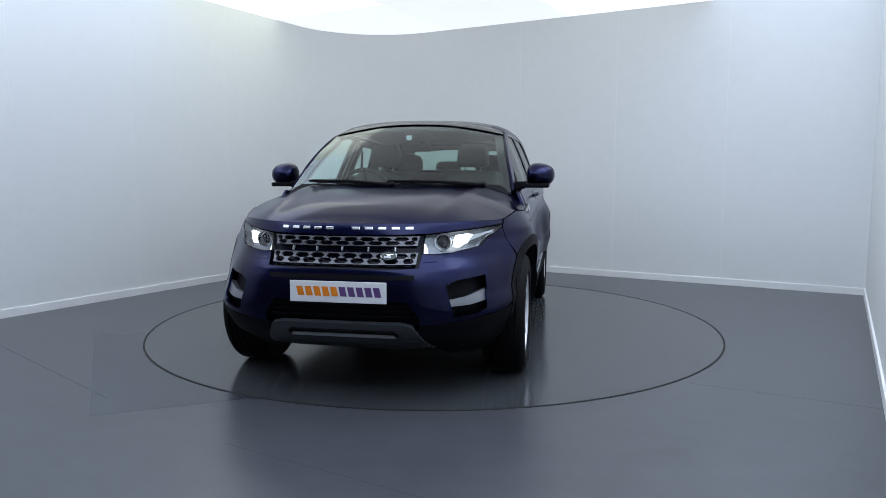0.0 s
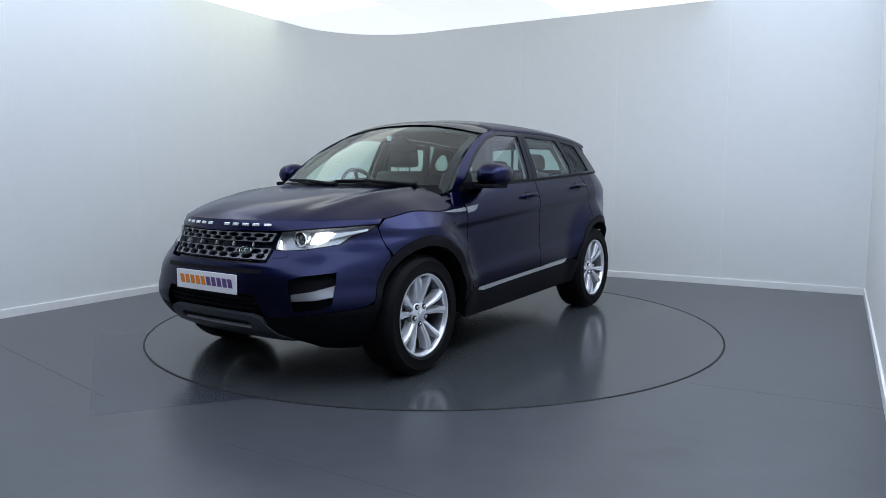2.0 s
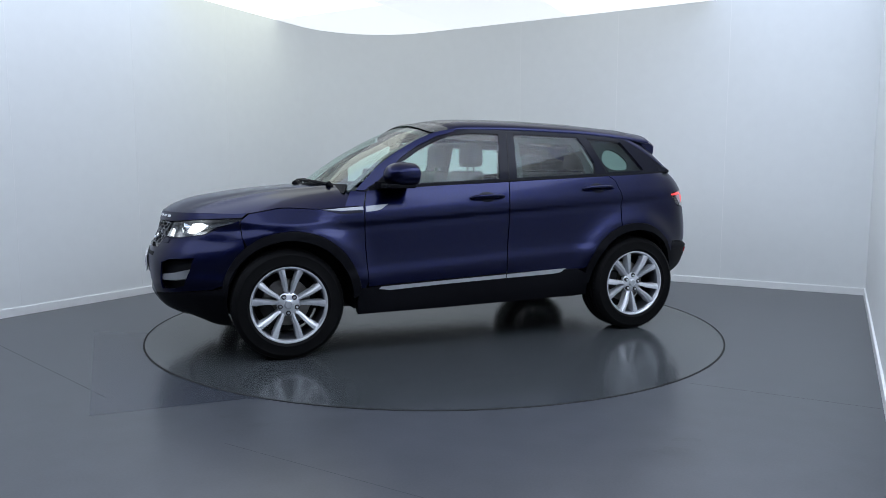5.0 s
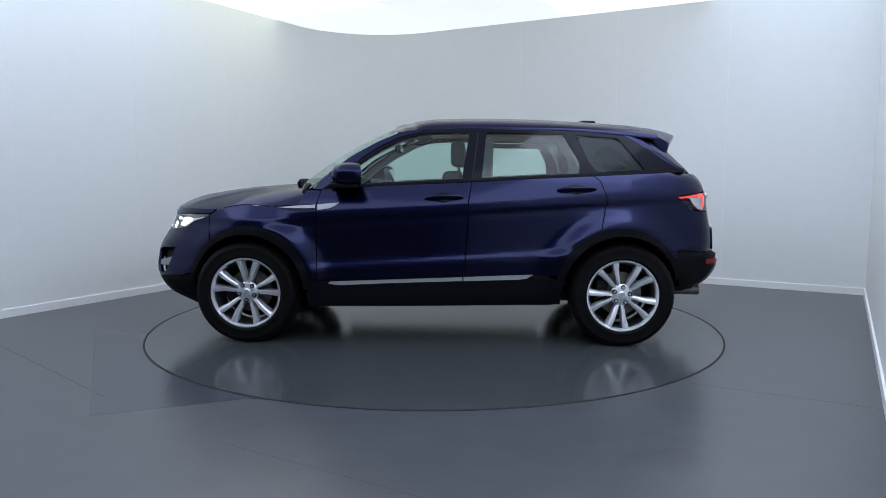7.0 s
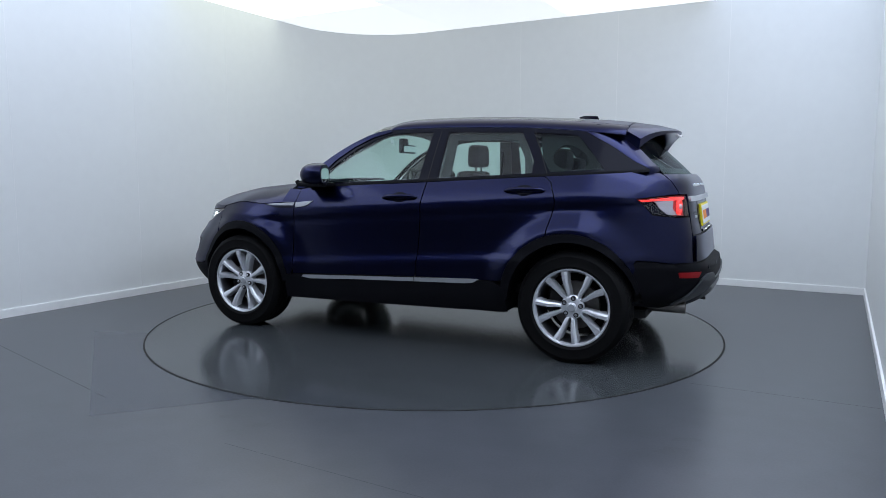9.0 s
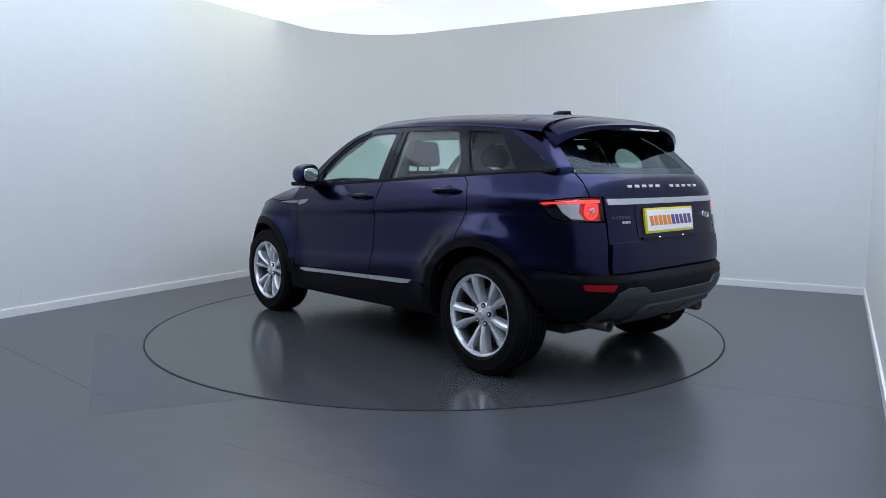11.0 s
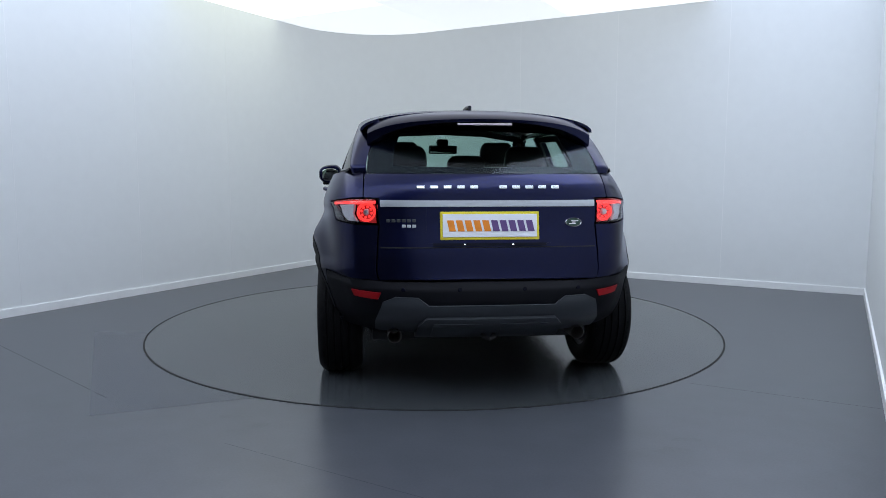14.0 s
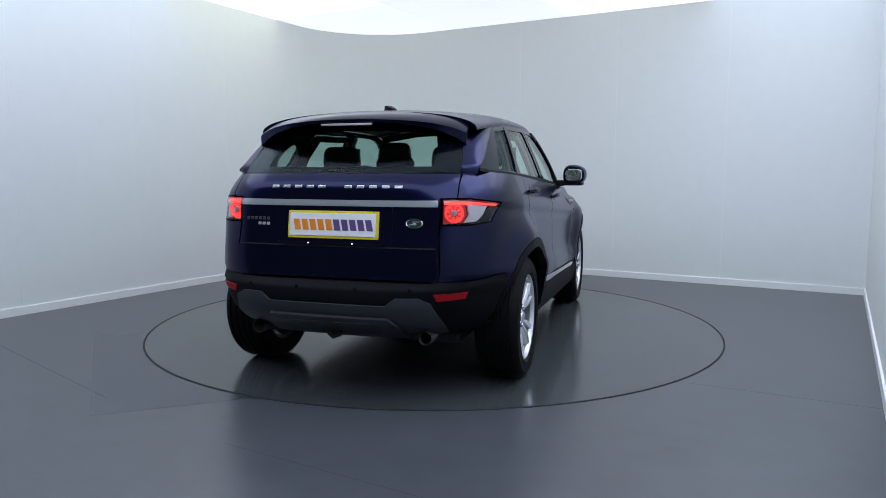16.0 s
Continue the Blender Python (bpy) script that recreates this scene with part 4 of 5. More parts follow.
def build_front():
    # headlamps
    lens = [F(0.452, 0.795), F(0.50, 0.791), F(0.60, 0.796), S(1.82, 0.821), S(1.72, 0.868), S(1.63, 0.905), S(1.605, 0.918), S(1.75, 0.912), F(0.62, 0.902), F(0.455, 0.887)]
    dark = [F(0.69, 0.797), S(1.81, 0.818), S(1.72, 0.862), S(1.66, 0.888), S(1.75, 0.866), F(0.73, 0.822)]
    for m in (False, True):
        lamp = panel("headlamp", lens, ring, LENS, car, "lit headlamp under a clear lens", off=-0.003, thick=0.001, mirror=m, step=0.025)
        back = [(a, z) for a, z in lens]
        panel("reflector", back, ring, mirror=m, off=-0.055, material=DULL, parent=lamp, label="grey lamp housing", thick=-0.05, step=0.025)
        panel("chrome_strip", [F(0.60, 0.865), F(0.70, 0.885), S(1.75, 0.892), S(1.66, 0.905), S(1.66, 0.888), S(1.76, 0.868), F(0.70, 0.855), F(0.62, 0.845)], ring, CHROME, lamp, "chrome reflector strip", off=-0.03, mirror=m, step=0.02)
        panel("lower_trim", dark, ring, GLOSSBLACK, lamp, off=-0.001, mirror=m, step=0.025)
        for y, z, r in ((0.545, 0.845, 0.044),):
            p, n = on(F(y, z))
            if m:
                p.y, n.y = -p.y, -n.y
            d = Vector((1, n.y * 0.25, 0))
            bm = bmesh.new()
            lathe(bm, [(r * 0.8, -0.012), (r * 0.86, 0.002), (r, 0.004), (r * 1.05, -0.004), (r * 1.05, -0.05)], 32, m=facing(p - d * 0.035, d))
            part("projector_ring", bm, CHROME, lamp, "chrome ring", smooth=True)
            bm = bmesh.new()
            lathe(bm, [(0.0, 0.006), (r * 0.4, 0.002), (r * 0.7, -0.01), (r * 0.8, -0.022)], 28, m=facing(p - d * 0.038, d))
            part("projector_lens", bm, GLOSSBLACK, lamp, "dark projector lens", smooth=True)
        lit = [F(0.61, 0.832), F(0.645, 0.828), F(0.68, 0.846), F(0.70, 0.878), F(0.67, 0.893), F(0.615, 0.887)]
        panel("lit_unit", lit, ring, LAMPWHITE, lamp, "glowing white lamp", off=-0.02, mirror=m, step=0.015)
        panel("lit_bar", [F(0.458, 0.805), F(0.478, 0.803), F(0.470, 0.835), F(0.458, 0.850)], ring, LAMPWHITE, lamp, "glowing white corner", off=-0.02, mirror=m, step=0.012)
    # grille: two bands of flattened six-sided cells
    for z0, z1 in ((0.834, 0.882), (0.742, 0.800)):
        top = [F(y, z1) for y in np.linspace(-0.425, 0.425, 9)]
        low = [F(y, z0) for y in np.linspace(0.418, -0.418, 9)]
        holes = []
        h = (z1 - z0 - 0.008) / 2
        for row in (0, 1):
            zc = z0 + 0.004 + h * (row + 0.5)
            for k in range(-5, 6):
                yc = (k + (0.5 if row else 0)) * 0.094
                if abs(yc) > 0.43:
                    continue
                if abs(yc) > 0.385:
                    yc = math.copysign(0.398, yc)
                hw, hh = (0.042 if abs(yc) < 0.36 else 0.03 if abs(yc) < 0.385 else 0.017), h * 0.5 + 0.0005
                holes.append([F(yc + u * hw, zc + v * hh) for u, v in ((-1, 0), (-0.58, 1), (0.58, 1), (1, 0), (0.58, -1), (-0.58, -1))])
        panel("grille_mesh", top + low, ring, GRILLE, car, "satin silver honeycomb grille", off=-0.004, holes=holes, step=0.022, thick=0.016)
    for y in (-0.30, -0.15, 0.0, 0.15, 0.30):
        bm = bmesh.new()
        p, n = on(F(y, 0.818))
        box(bm, -0.004, 0.004, -0.02, -0.004, -0.012, 0.012, 0.002, facing(p, n))
        part("grille_pin", bm, SILVER, car)
    # oval badge
    p, n = on(F(0.268, 0.782))
    badge(p + n * 0.004, n, 0.044, 0.024)
    # black slot under the grille, slats in the intake
    panel("bumper_slot", [F(y, 0.688) for y in (0.42, 0.2, 0, -0.2, -0.42)] + [F(y, 0.664) for y in (-0.415, -0.2, 0, 0.2, 0.415)], ring, PLASTIC, car, "black slot", off=0.002)
    for k in range(3):
        z = 0.458 + k * 0.032
        panel("intake_slat", [F(y, z + 0.007) for y in (0.41, 0.2, 0, -0.2, -0.41)] + [F(y, z) for y in (-0.41, -0.2, 0, 0.2, 0.41)], ring, PLASTIC, car, off=-0.018)
    both("washer_cover", [F(0.455, 0.748), F(0.53, 0.752), F(0.525, 0.775), F(0.46, 0.772)], ring, PAINT, car, off=0.003, step=0.02)
    # number plate, with plain shapes for its print
    plate = tagged(new("front_plate"), "white plate printed in orange and purple")
    plate.parent = car
    px = 2.187
    bm = bmesh.new()
    box(bm, px, px + 0.010, -0.26, 0.26, 0.544, 0.655, 0.003)
    part("plate", bm, WHITEPLATE, plate)
    print_shapes(plate, lambda y, z: (Vector((px + 0.010, y, z)), Vector((1, 0, 0))), -0.225, 0.235, 0.578, 0.627)
    # letters on the nose, as bars
    bars("nose_bar", word(-0.395, -0.045, 5, 0.62) + word(0.036, 0.402, 5, 0.62), 0.913, 0.931, lambda y, z: on(F(y, z)), BRIGHT, "raised bright metal bar", 0.0, 0.005)
    # wipers and cowl
    panel("cowl", [(y, 1.128) for y in np.linspace(0.70, -0.70, 8)] + [(y, 1.070) for y in np.linspace(-0.78, 0.78, 8)], screen, PLASTIC, car, "black cowl panel", off=0.010, step=0.05)
    for y0, y1, z1 in ((-0.62, 0.02, 1.142), (-0.02, 0.60, 1.140)):
        bm = bmesh.new()
        a = Vector(screen(np.array([[y1, 1.118]]))[0]) + Vector((0.04, 0, 0.016))
        b = Vector(screen(np.array([[y0, z1]]))[0]) + Vector((0.02, 0, 0.02))
        mid = (a + b) / 2 + Vector((0.03, 0, 0.010))
        tube(bm, [a, a.lerp(mid, 0.6), mid, mid.lerp(b, 0.6), b], [0.012, 0.012, 0.009, 0.008, 0.006])
        part("wiper", bm, PLASTIC, car, "black wiper arm", smooth=True)
        bm = bmesh.new()
        tube(bm, [b + Vector((-0.02, -0.02, -0.006)), mid + Vector((0, 0, -0.018)), a + Vector((-0.02, 0.03, -0.012))], 0.007)
        part("wiper_blade", bm, DARK, car, smooth=True)
        bm = bmesh.new()
        lathe(bm, [(0.0, 0.02), (0.016, 0.018), (0.02, 0.0), (0.02, -0.03)], 16, m=facing(a, Vector((0.6, 0, 0.8)), Vector((1, 0, 0))))
        part("wiper_cap", bm, PLASTIC, car, smooth=True)


def badge(p, n, a, b):
    bm = bmesh.new()
    r = lathe(bm, [(1.0, -0.006), (1.0, 0.004), (0.93, 0.007), (0.86, 0.004), (0.86, 0.0)], 36)
    for v in bm.verts:
        v.co.x *= a
        v.co.z *= b
    bmesh.ops.transform(bm, matrix=facing(p, n), verts=bm.verts)
    q = part("badge_rim", bm, CHROME, car, "chrome oval badge rim", smooth=True)
    bm = bmesh.new()
    lathe(bm, [(0.0, 0.003), (0.86, 0.003), (0.86, -0.004)], 36)
    for v in bm.verts:
        v.co.x *= a
        v.co.z *= b
    bmesh.ops.transform(bm, matrix=facing(p, n), verts=bm.verts)
    part("badge_face", bm, GREEN, car, "dark green oval badge", smooth=True)
    for dx, dz, w in ((-0.15, 0.28, 0.42), (0.0, 0.0, 0.2), (0.15, -0.28, 0.42)):
        bm = bmesh.new()
        box(bm, (dx - w) * a, (dx + w) * a, 0.002, 0.005, (dz - 0.09) * b, (dz + 0.09) * b, 0.0006, facing(p, n))
        part("badge_bar", bm, CHROME, car)


def print_shapes(plate, place, y0, y1, z0, z1):
    """Slanting blocks in two colours stand for the print."""
    st = (y1 - y0) / 10
    for k in range(10):
        bm = bmesh.new()
        a, b = y0 + st * (k + 0.13), y0 + st * (k + 0.87)
        p, n = place((a + b) / 2, (z0 + z1) / 2)
        w, h = (b - a) / 2, (z1 - z0) / 2
        box(bm, -abs(w), abs(w), 0.0005, 0.0018, -h, h)
        for v in bm.verts:
            v.co.x += 0.22 * v.co.z * (-1 if n.x > 0 else -1) * -1
        bmesh.ops.transform(bm, matrix=facing(p, n), verts=bm.verts)
        part("print_block", bm, ORANGE if k < 5 else PURPLE, plate, "orange printed block" if k < 5 else "purple printed block")


build_front()


def build_rear():
    lens = [B(0.592, 1.076), B(0.72, 1.076), S(-1.708, 1.052), S(-1.73, 1.033), S(-1.80, 0.963), B(0.72, 0.948), B(0.592, 0.948)]
    for m in (False, True):
        lamp = panel("tail_lamp", lens, ring, LENS, car, "lit red tail lamp", off=-0.002, thick=0.001, mirror=m, step=0.025)
        panel("housing", lens, ring, GLOSSBLACK, lamp, off=-0.05, thick=-0.045, mirror=m, step=0.03)
        panel("top_strip", [B(0.60, 1.072), B(0.72, 1.072), S(-1.72, 1.049), S(-1.74, 1.036), B(0.74, 1.054), B(0.60, 1.056)], ring, LAMPRED, lamp, "glowing red strip", off=-0.015, mirror=m, step=0.02)
        panel("clear_section", [B(0.715, 1.05), S(-1.81, 1.04), S(-1.84, 1.0), S(-1.885, 0.962), B(0.70, 0.958), B(0.725, 1.0)], ring, PALELENS, lamp, "clear silvery section", off=-0.012, mirror=m, step=0.02)
        panel("dark_wedge", [S(-1.73, 1.032), S(-1.775, 1.034), S(-1.825, 1.0), S(-1.865, 0.958), B(0.73, 0.950), S(-1.80, 0.965)], ring, GLOSSBLACK, lamp, "black lower edge", off=-0.005, mirror=m, step=0.02)
        panel("red_field", [B(0.597, 1.054), B(0.712, 1.05), B(0.722, 1.0), B(0.698, 0.957), B(0.597, 0.954)], ring, LAMPDIM, lamp, "dim glowing red lamp field", off=-0.034, mirror=m, step=0.02)
        yc, zc = 0.648, 1.006
        p, n = on(B(yc, zc))
        if m:
            p.y, n.y = -p.y, -n.y
        d = Vector((-1, n.y * 0.35, 0.0)).normalized()
        bm = bmesh.new()
        lathe(bm, [(0.051, 0.0), (0.049, 0.005), (0.040, 0.005), (0.036, -0.004), (0.040, -0.01), (0.049, -0.01)], 36, m=facing(p - d * 0.026, d), closed=True)
        part("ring_light", bm, LAMPRED, lamp, "glowing red ring", smooth=True)
        bm = bmesh.new()
        lathe(bm, [(0.0, 0.006), (0.014, 0.005), (0.017, 0.0), (0.019, -0.008), (0.036, -0.012)], 28, m=facing(p - d * 0.024, d))
        part("lamp_bowl", bm, REDPLASTIC, lamp, "red bowl", smooth=True)
        bm = bmesh.new()
        lathe(bm, [(0.0, 0.010), (0.013, 0.008), (0.018, 0.0), (0.018, -0.01)], 20, m=facing(p - d * 0.02, d))
        part("bulb_cap", bm, SILVER, lamp, "grey bulb cap", smooth=True)
        for k in range(8):
            a = 2 * math.pi * k / 8 + 0.2
            bm = bmesh.new()
            lathe(bm, [(0.0, 0.004), (0.006, 0.002), (0.0075, -0.004)], 10, m=facing(p - d * 0.024, d) @ Matrix.Translation((0.028 * math.cos(a), 0, 0.028 * math.sin(a))))
            part("lamp_dot", bm, LAMPRED, lamp, smooth=True)
    # tailgate trim
    panel("tailgate_bar", [B(y, 1.068) for y in np.linspace(0.57, -0.57, 9)] + [B(y, 1.036) for y in np.linspace(-0.57, 0.57, 9)], ring, SILVER, car, "satin silver tailgate bar", off=0.014, thick=0.02)
    panel("tailgate_step", [B(y, 0.828) for y in np.linspace(0.573, -0.573, 9)] + [B(y, 0.822) for y in np.linspace(-0.573, 0.573, 9)], ring, GAP, car, off=0.003)
    panel("lower_gate_panel", [B(y, 0.820) for y in np.linspace(0.572, -0.572, 9)] + [B(y, 0.660) for y in np.linspace(-0.572, 0.572, 9)], ring, PAINT, car, off=0.016)
    panel("plate_recess", [B(y, 1.03) for y in np.linspace(0.33, -0.33, 5)] + [B(y, 0.845) for y in np.linspace(-0.33, 0.33, 5)], ring, PAINT, car, off=0.003)
    panel("handle_strip", [B(y, 0.846) for y in np.linspace(0.30, -0.30, 7)] + [B(y, 0.832) for y in np.linspace(-0.30, 0.30, 7)], ring, GLOSSBLACK, car, "black release handle", off=0.012)
    for y in (0.135, -0.12):
        p, n = on(B(y, 0.838))
        bm = bmesh.new()
        box(bm, -0.004, 0.004, 0.012, 0.018, -0.0025, 0.0025, 0.001, facing(p, n))
        part("plate_lamp", bm, LAMPWHITE, car, "small lit plate lamp")
    plate = tagged(new("rear_plate"), "white plate in a yellow edge, printed orange and purple")
    plate.parent = car
    px = -2.034
    tilt = pose(px, 0, 0.938, 0, 8, 0)
    bm = bmesh.new()
    box(bm, -0.004, 0.012, -0.263, 0.263, -0.074, 0.074, 0.004, tilt)
    part("plate_edge", bm, YELLOW, plate, "yellow border")
    bm = bmesh.new()
    box(bm, -0.008, -0.0045, -0.250, 0.250, -0.060, 0.061, 0.001, tilt)
    part("plate", bm, WHITEPLATE, plate)
    nrm = (tilt.to_3x3() @ Vector((-1, 0, 0)))
    print_shapes(plate, lambda y, z: (tilt @ Vector((-0.008, y, z)), nrm), 0.228, -0.236, -0.030, 0.028)
    place = lambda y, z: on(B(y, z))
    bars("gate_bar", word(0.397, 0.044, 5, 0.62) + word(-0.040, -0.393, 5, 0.62), 1.129, 1.147, place, BRIGHT, "raised bright metal bar", 0.0, 0.005)
    bars("model_bar", word(0.545, 0.385, 6), 0.956, 0.972, place, GREY, "small dull metal bar", 0.0, 0.003)
    bars("model_bar", word(0.465, 0.385, 3), 0.928, 0.944, place, SILVER, "small bright metal bar", 0.0, 0.003)
    p, n = on(B(-0.454, 0.952))
    badge(p + n * 0.004, n, 0.046, 0.026)
    # exhausts
    for s in (1, -1):
        bm = bmesh.new()
        lathe(bm, [(0.030, 0.25), (0.036, 0.2), (0.0385, 0.0), (0.036, -0.004), (0.033, 0.0), (0.031, 0.2), (0.0, 0.2)], 28, m=Matrix.Translation((-1.975, s * 0.50, 0.345)) @ Matrix.Rotation(radians(-90), 4, "Z"))
        part("exhaust_tip", bm, IRON, car, "dull steel exhaust tip", smooth=True)
    # spoiler
    n = 32
    v, f = [], []
    for i in range(n + 1):
        k = -1 + 2 * i / n
        y = 0.625 * k
        e = abs(k) ** 4
        x0 = -1.40 - 0.02 * (1 - k * k)
        sx = 2 / math.pi * math.asin(min(1, (abs(y) / gy(x0, float(ztop(x0)))) ** 1.15))
        r0 = roof(np.array([[x0, sx]]))[0]
        tip = -1.855 + 0.17 * k * k
        zt = 1.514 - 0.030 * k * k - 0.014 * e - 0.03 * abs(k) ** 8
        sec = [(r0[0], r0[2] + 0.003), (r0[0] + (tip - r0[0]) * 0.35, r0[2] + (zt - r0[2]) * 0.25 + 0.003), (r0[0] + (tip - r0[0]) * 0.7, r0[2] + (zt - r0[2]) * 0.6 + 0.004), (tip + 0.02, zt + 0.003), (tip, zt - 0.010), (tip + 0.008, zt - 0.024 - 0.01 * k * k - 0.035 * e),
               (tip + 0.06, zt - 0.036 - 0.02 * k * k - 0.045 * e), (-1.655 + 0.08 * k * k, 1.478 - 0.025 * k * k), (-1.56 + 0.1 * k * k, 1.478 - 0.02 * k * k)]
        for j, (x, z) in enumerate(sec):
            v.append((x, y + (0.012 * np.sign(k) * e if 2 < j < 6 else 0), z))
    m = 9
    for i in range(n):
        for j in range(m - 1):
            f.append((i * m + j + 9, i * m + j + 10, i * m + j + 1, i * m + j))
    f += [tuple(range(m))[::-1], tuple(n * m + j for j in range(m))]
    ob = link_mesh("spoiler", v, f, PAINT, car, "body-coloured roof spoiler", smooth=True)
    ob.data.set_sharp_from_angle(angle=radians(40))
    bm = bmesh.new()
    box(bm, -1.852, -1.835, -0.15, 0.15, 1.470, 1.482, 0.003)
    part("brake_strip", bm, PALELENS, car, "pale high brake light strip")
    bm = bmesh.new()
    tube(bm, [(-1.95, 0.03, 0.36), (-2.03, 0.03, 0.345), (-2.05, 0.0, 0.335), (-2.03, -0.03, 0.345), (-1.95, -0.03, 0.36)], 0.012)
    part("tow_eye", bm, DARK, car, "small black towing eye", smooth=True)
    for y in (0.46, 0.17, -0.17, -0.46):
        p, nn = on(B(y, 0.615))
        bm = bmesh.new()
        lathe(bm, [(0.0, 0.003), (0.009, 0.003), (0.011, 0.0)], 16, m=facing(p, nn))
        part("parking_sensor", bm, GLOSSBLACK, car, "small round parking sensor", smooth=True)
    bm = bmesh.new()
    tube(bm, [(-1.14, 0, 1.600), (-1.17, 0, 1.611), (-1.21, 0, 1.618), (-1.26, 0, 1.620), (-1.27, 0, 1.59)], [0.03, 0.026, 0.018, 0.012, 0.012])
    part("aerial_fin", bm, GLOSSBLACK, car, "black aerial fin", smooth=True)


build_rear()


def build_sides():
    for m in (False, True):
        s = -1 if m else 1
        # mirrors
        mr = tagged(new("door_mirror"), "blue door mirror on a black foot")
        mr.parent = car
        bm = bmesh.new()
        bmesh.ops.create_uvsphere(bm, u_segments=32, v_segments=20, radius=1)
        for v in bm.verts:
            c = v.co
            q = Vector([math.copysign(abs(t) ** 0.78, t) for t in c])
            q.x = max(q.x, -0.62) if q.x < 0 else q.x * (1 - 0.1 * abs(q.z))
            tap = 1 - 0.16 * q.y
            v.co = Vector((0.570 + q.x * 0.125 - 0.02 * q.y, s * (0.958 + q.y * 0.098), 1.198 + q.z * 0.085 * tap + 0.004 * q.y))
        part("shell", bm, PAINT, mr, smooth=True)
        bm = bmesh.new()
        box(bm, 0.50, 0.70, s * 0.90 - 0.085, s * 0.90 + 0.12 if s > 0 else s * 0.90 + 0.085, 1.112, 1.142, 0.010) if s > 0 else box(bm, 0.50, 0.70, -1.02, -0.815, 1.112, 1.142, 0.010)
        box(bm, 0.56, 0.72, *sorted((s * 0.775, s * 0.86)), 1.105, 1.155, 0.012)
        part("foot", bm, PLASTIC, mr, "black plastic mirror foot", smooth=True)
        bm = bmesh.new()
        lathe(bm, [(0.0, 0.0015), (0.95, 0.0015), (1.0, 0.0), (1.0, -0.008)], 36)
        for v in bm.verts:
            rad = math.hypot(v.co.x, v.co.z)
            if rad > 1e-6:
                ux, uz = v.co.x / rad, v.co.z / rad
                v.co.x, v.co.z = math.copysign(abs(ux) ** 0.65, ux) * rad * 0.070, math.copysign(abs(uz) ** 0.65, uz) * rad * 0.052
        bmesh.ops.transform(bm, matrix=facing(Vector((0.4912, s * 0.957, 1.197)), Vector((-1, 0, 0))), verts=bm.verts)
        for v in bm.verts:
            v.co.x -= 0.2 * (abs(v.co.y) - 0.957)
        part("mirror_glass", bm, MIRROR, mr, "mirror glass")
        tri = [(0.78, 1.108), (0.60, 1.116), (0.60, 1.22), (0.70, 1.15)]
        panel("mirror_sail", tri, gside, PLASTIC, car, "black mirror corner", mirror=m, flip=True, off=0.010, step=0.03)
        # door handles
        for x0, zz in ((0.052, 1.036), (-0.868, 1.094)):
            h = new("door_handle")
            h.parent = car
            pts = []
            for t in np.linspace(0, 1, 9):
                x = x0 - 0.265 * t
                p, nn = on(S(x, zz + 0.008 * t))
                pts.append((p + nn * (0.004 + 0.032 * math.sin(math.pi * min(1, max(0, t))) ** 0.35)))
            if m:
                for p in pts:
                    p.y = -p.y
            bm = bmesh.new()
            tube(bm, pts, [0.008, 0.012, 0.013, 0.013, 0.013, 0.013, 0.013, 0.012, 0.008], 10)
            part("grip", bm, PAINT, h, smooth=True)
            # flat black disc stands in for the shaded hollow behind the grip
            p, nn = on(S(x0 - 0.13, zz + 0.008))
            if m:
                p.y, nn.y = -p.y, -nn.y
            bm = bmesh.new()
            lathe(bm, [(0.0, 0.0015), (0.055, 0.0015), (0.062, 0.0), (0.062, -0.003)], 28)
            for v in bm.verts:
                v.co.z *= 0.62
            bmesh.ops.transform(bm, matrix=facing(p + nn * 0.001, nn), verts=bm.verts)
            part("handle_bowl_shade", bm, GLOSSBLACK, h, "flat dark disc for the handle bowl's shade", smooth=True)
        # blade on the wing that runs on into the door, with its vent
        panel("wing_blade", SS([(1.10, 0.969), (0.828, 0.989), (0.828, 0.966), (0.90, 0.964), (0.98, 0.963)]), ring, DULL, car, "satin silver wing blade", off=0.006, mirror=m, step=0.02)
        panel("wing_blade", SS([(0.810, 0.990), (0.656, 1.004), (0.70, 0.972), (0.73, 0.962), (0.810, 0.952)]), ring, DULL, car, "satin silver wing blade", off=0.006, mirror=m, step=0.02)
        panel("wing_vent", SS([(1.07, 0.963), (0.98, 0.958), (0.832, 0.961), (0.832, 0.950), (0.93, 0.944), (1.0, 0.948)]), ring, GLOSSBLACK, car, "black wing vent", off=0.003, mirror=m, step=0.02)
        panel("side_lamp", SS([(0.99, 0.905), (0.95, 0.905), (0.95, 0.890), (0.99, 0.890)]), ring, PAINT, car, off=0.004, mirror=m, step=0.02)


build_sides()


def seat(name, x, y, w, zs, back_top, lean=0.22):
    st = new(name)
    st.parent = car
    bm = bmesh.new()
    box(bm, x - 0.02, x + 0.50, y - w / 2, y + w / 2, zs - 0.16, zs, 0.05, seg=3)
    part("cushion", bm, LEATHER, st, "dark leather cushion", smooth=True)
    bm = bmesh.new()
    box(bm, -0.07, 0.07, -w / 2, w / 2, 0.0, back_top - zs, 0.05, seg=3)
    for v in bm.verts:
        t = v.co.z / (back_top - zs)
        v.co.y *= 1 - 0.16 * max(0, t - 0.5)
        v.co.x += -lean * v.co.z + x
        v.co.y += y
        v.co.z += zs
    part("backrest", bm, LEATHER, st, "dark leather backrest", smooth=True)
    return st


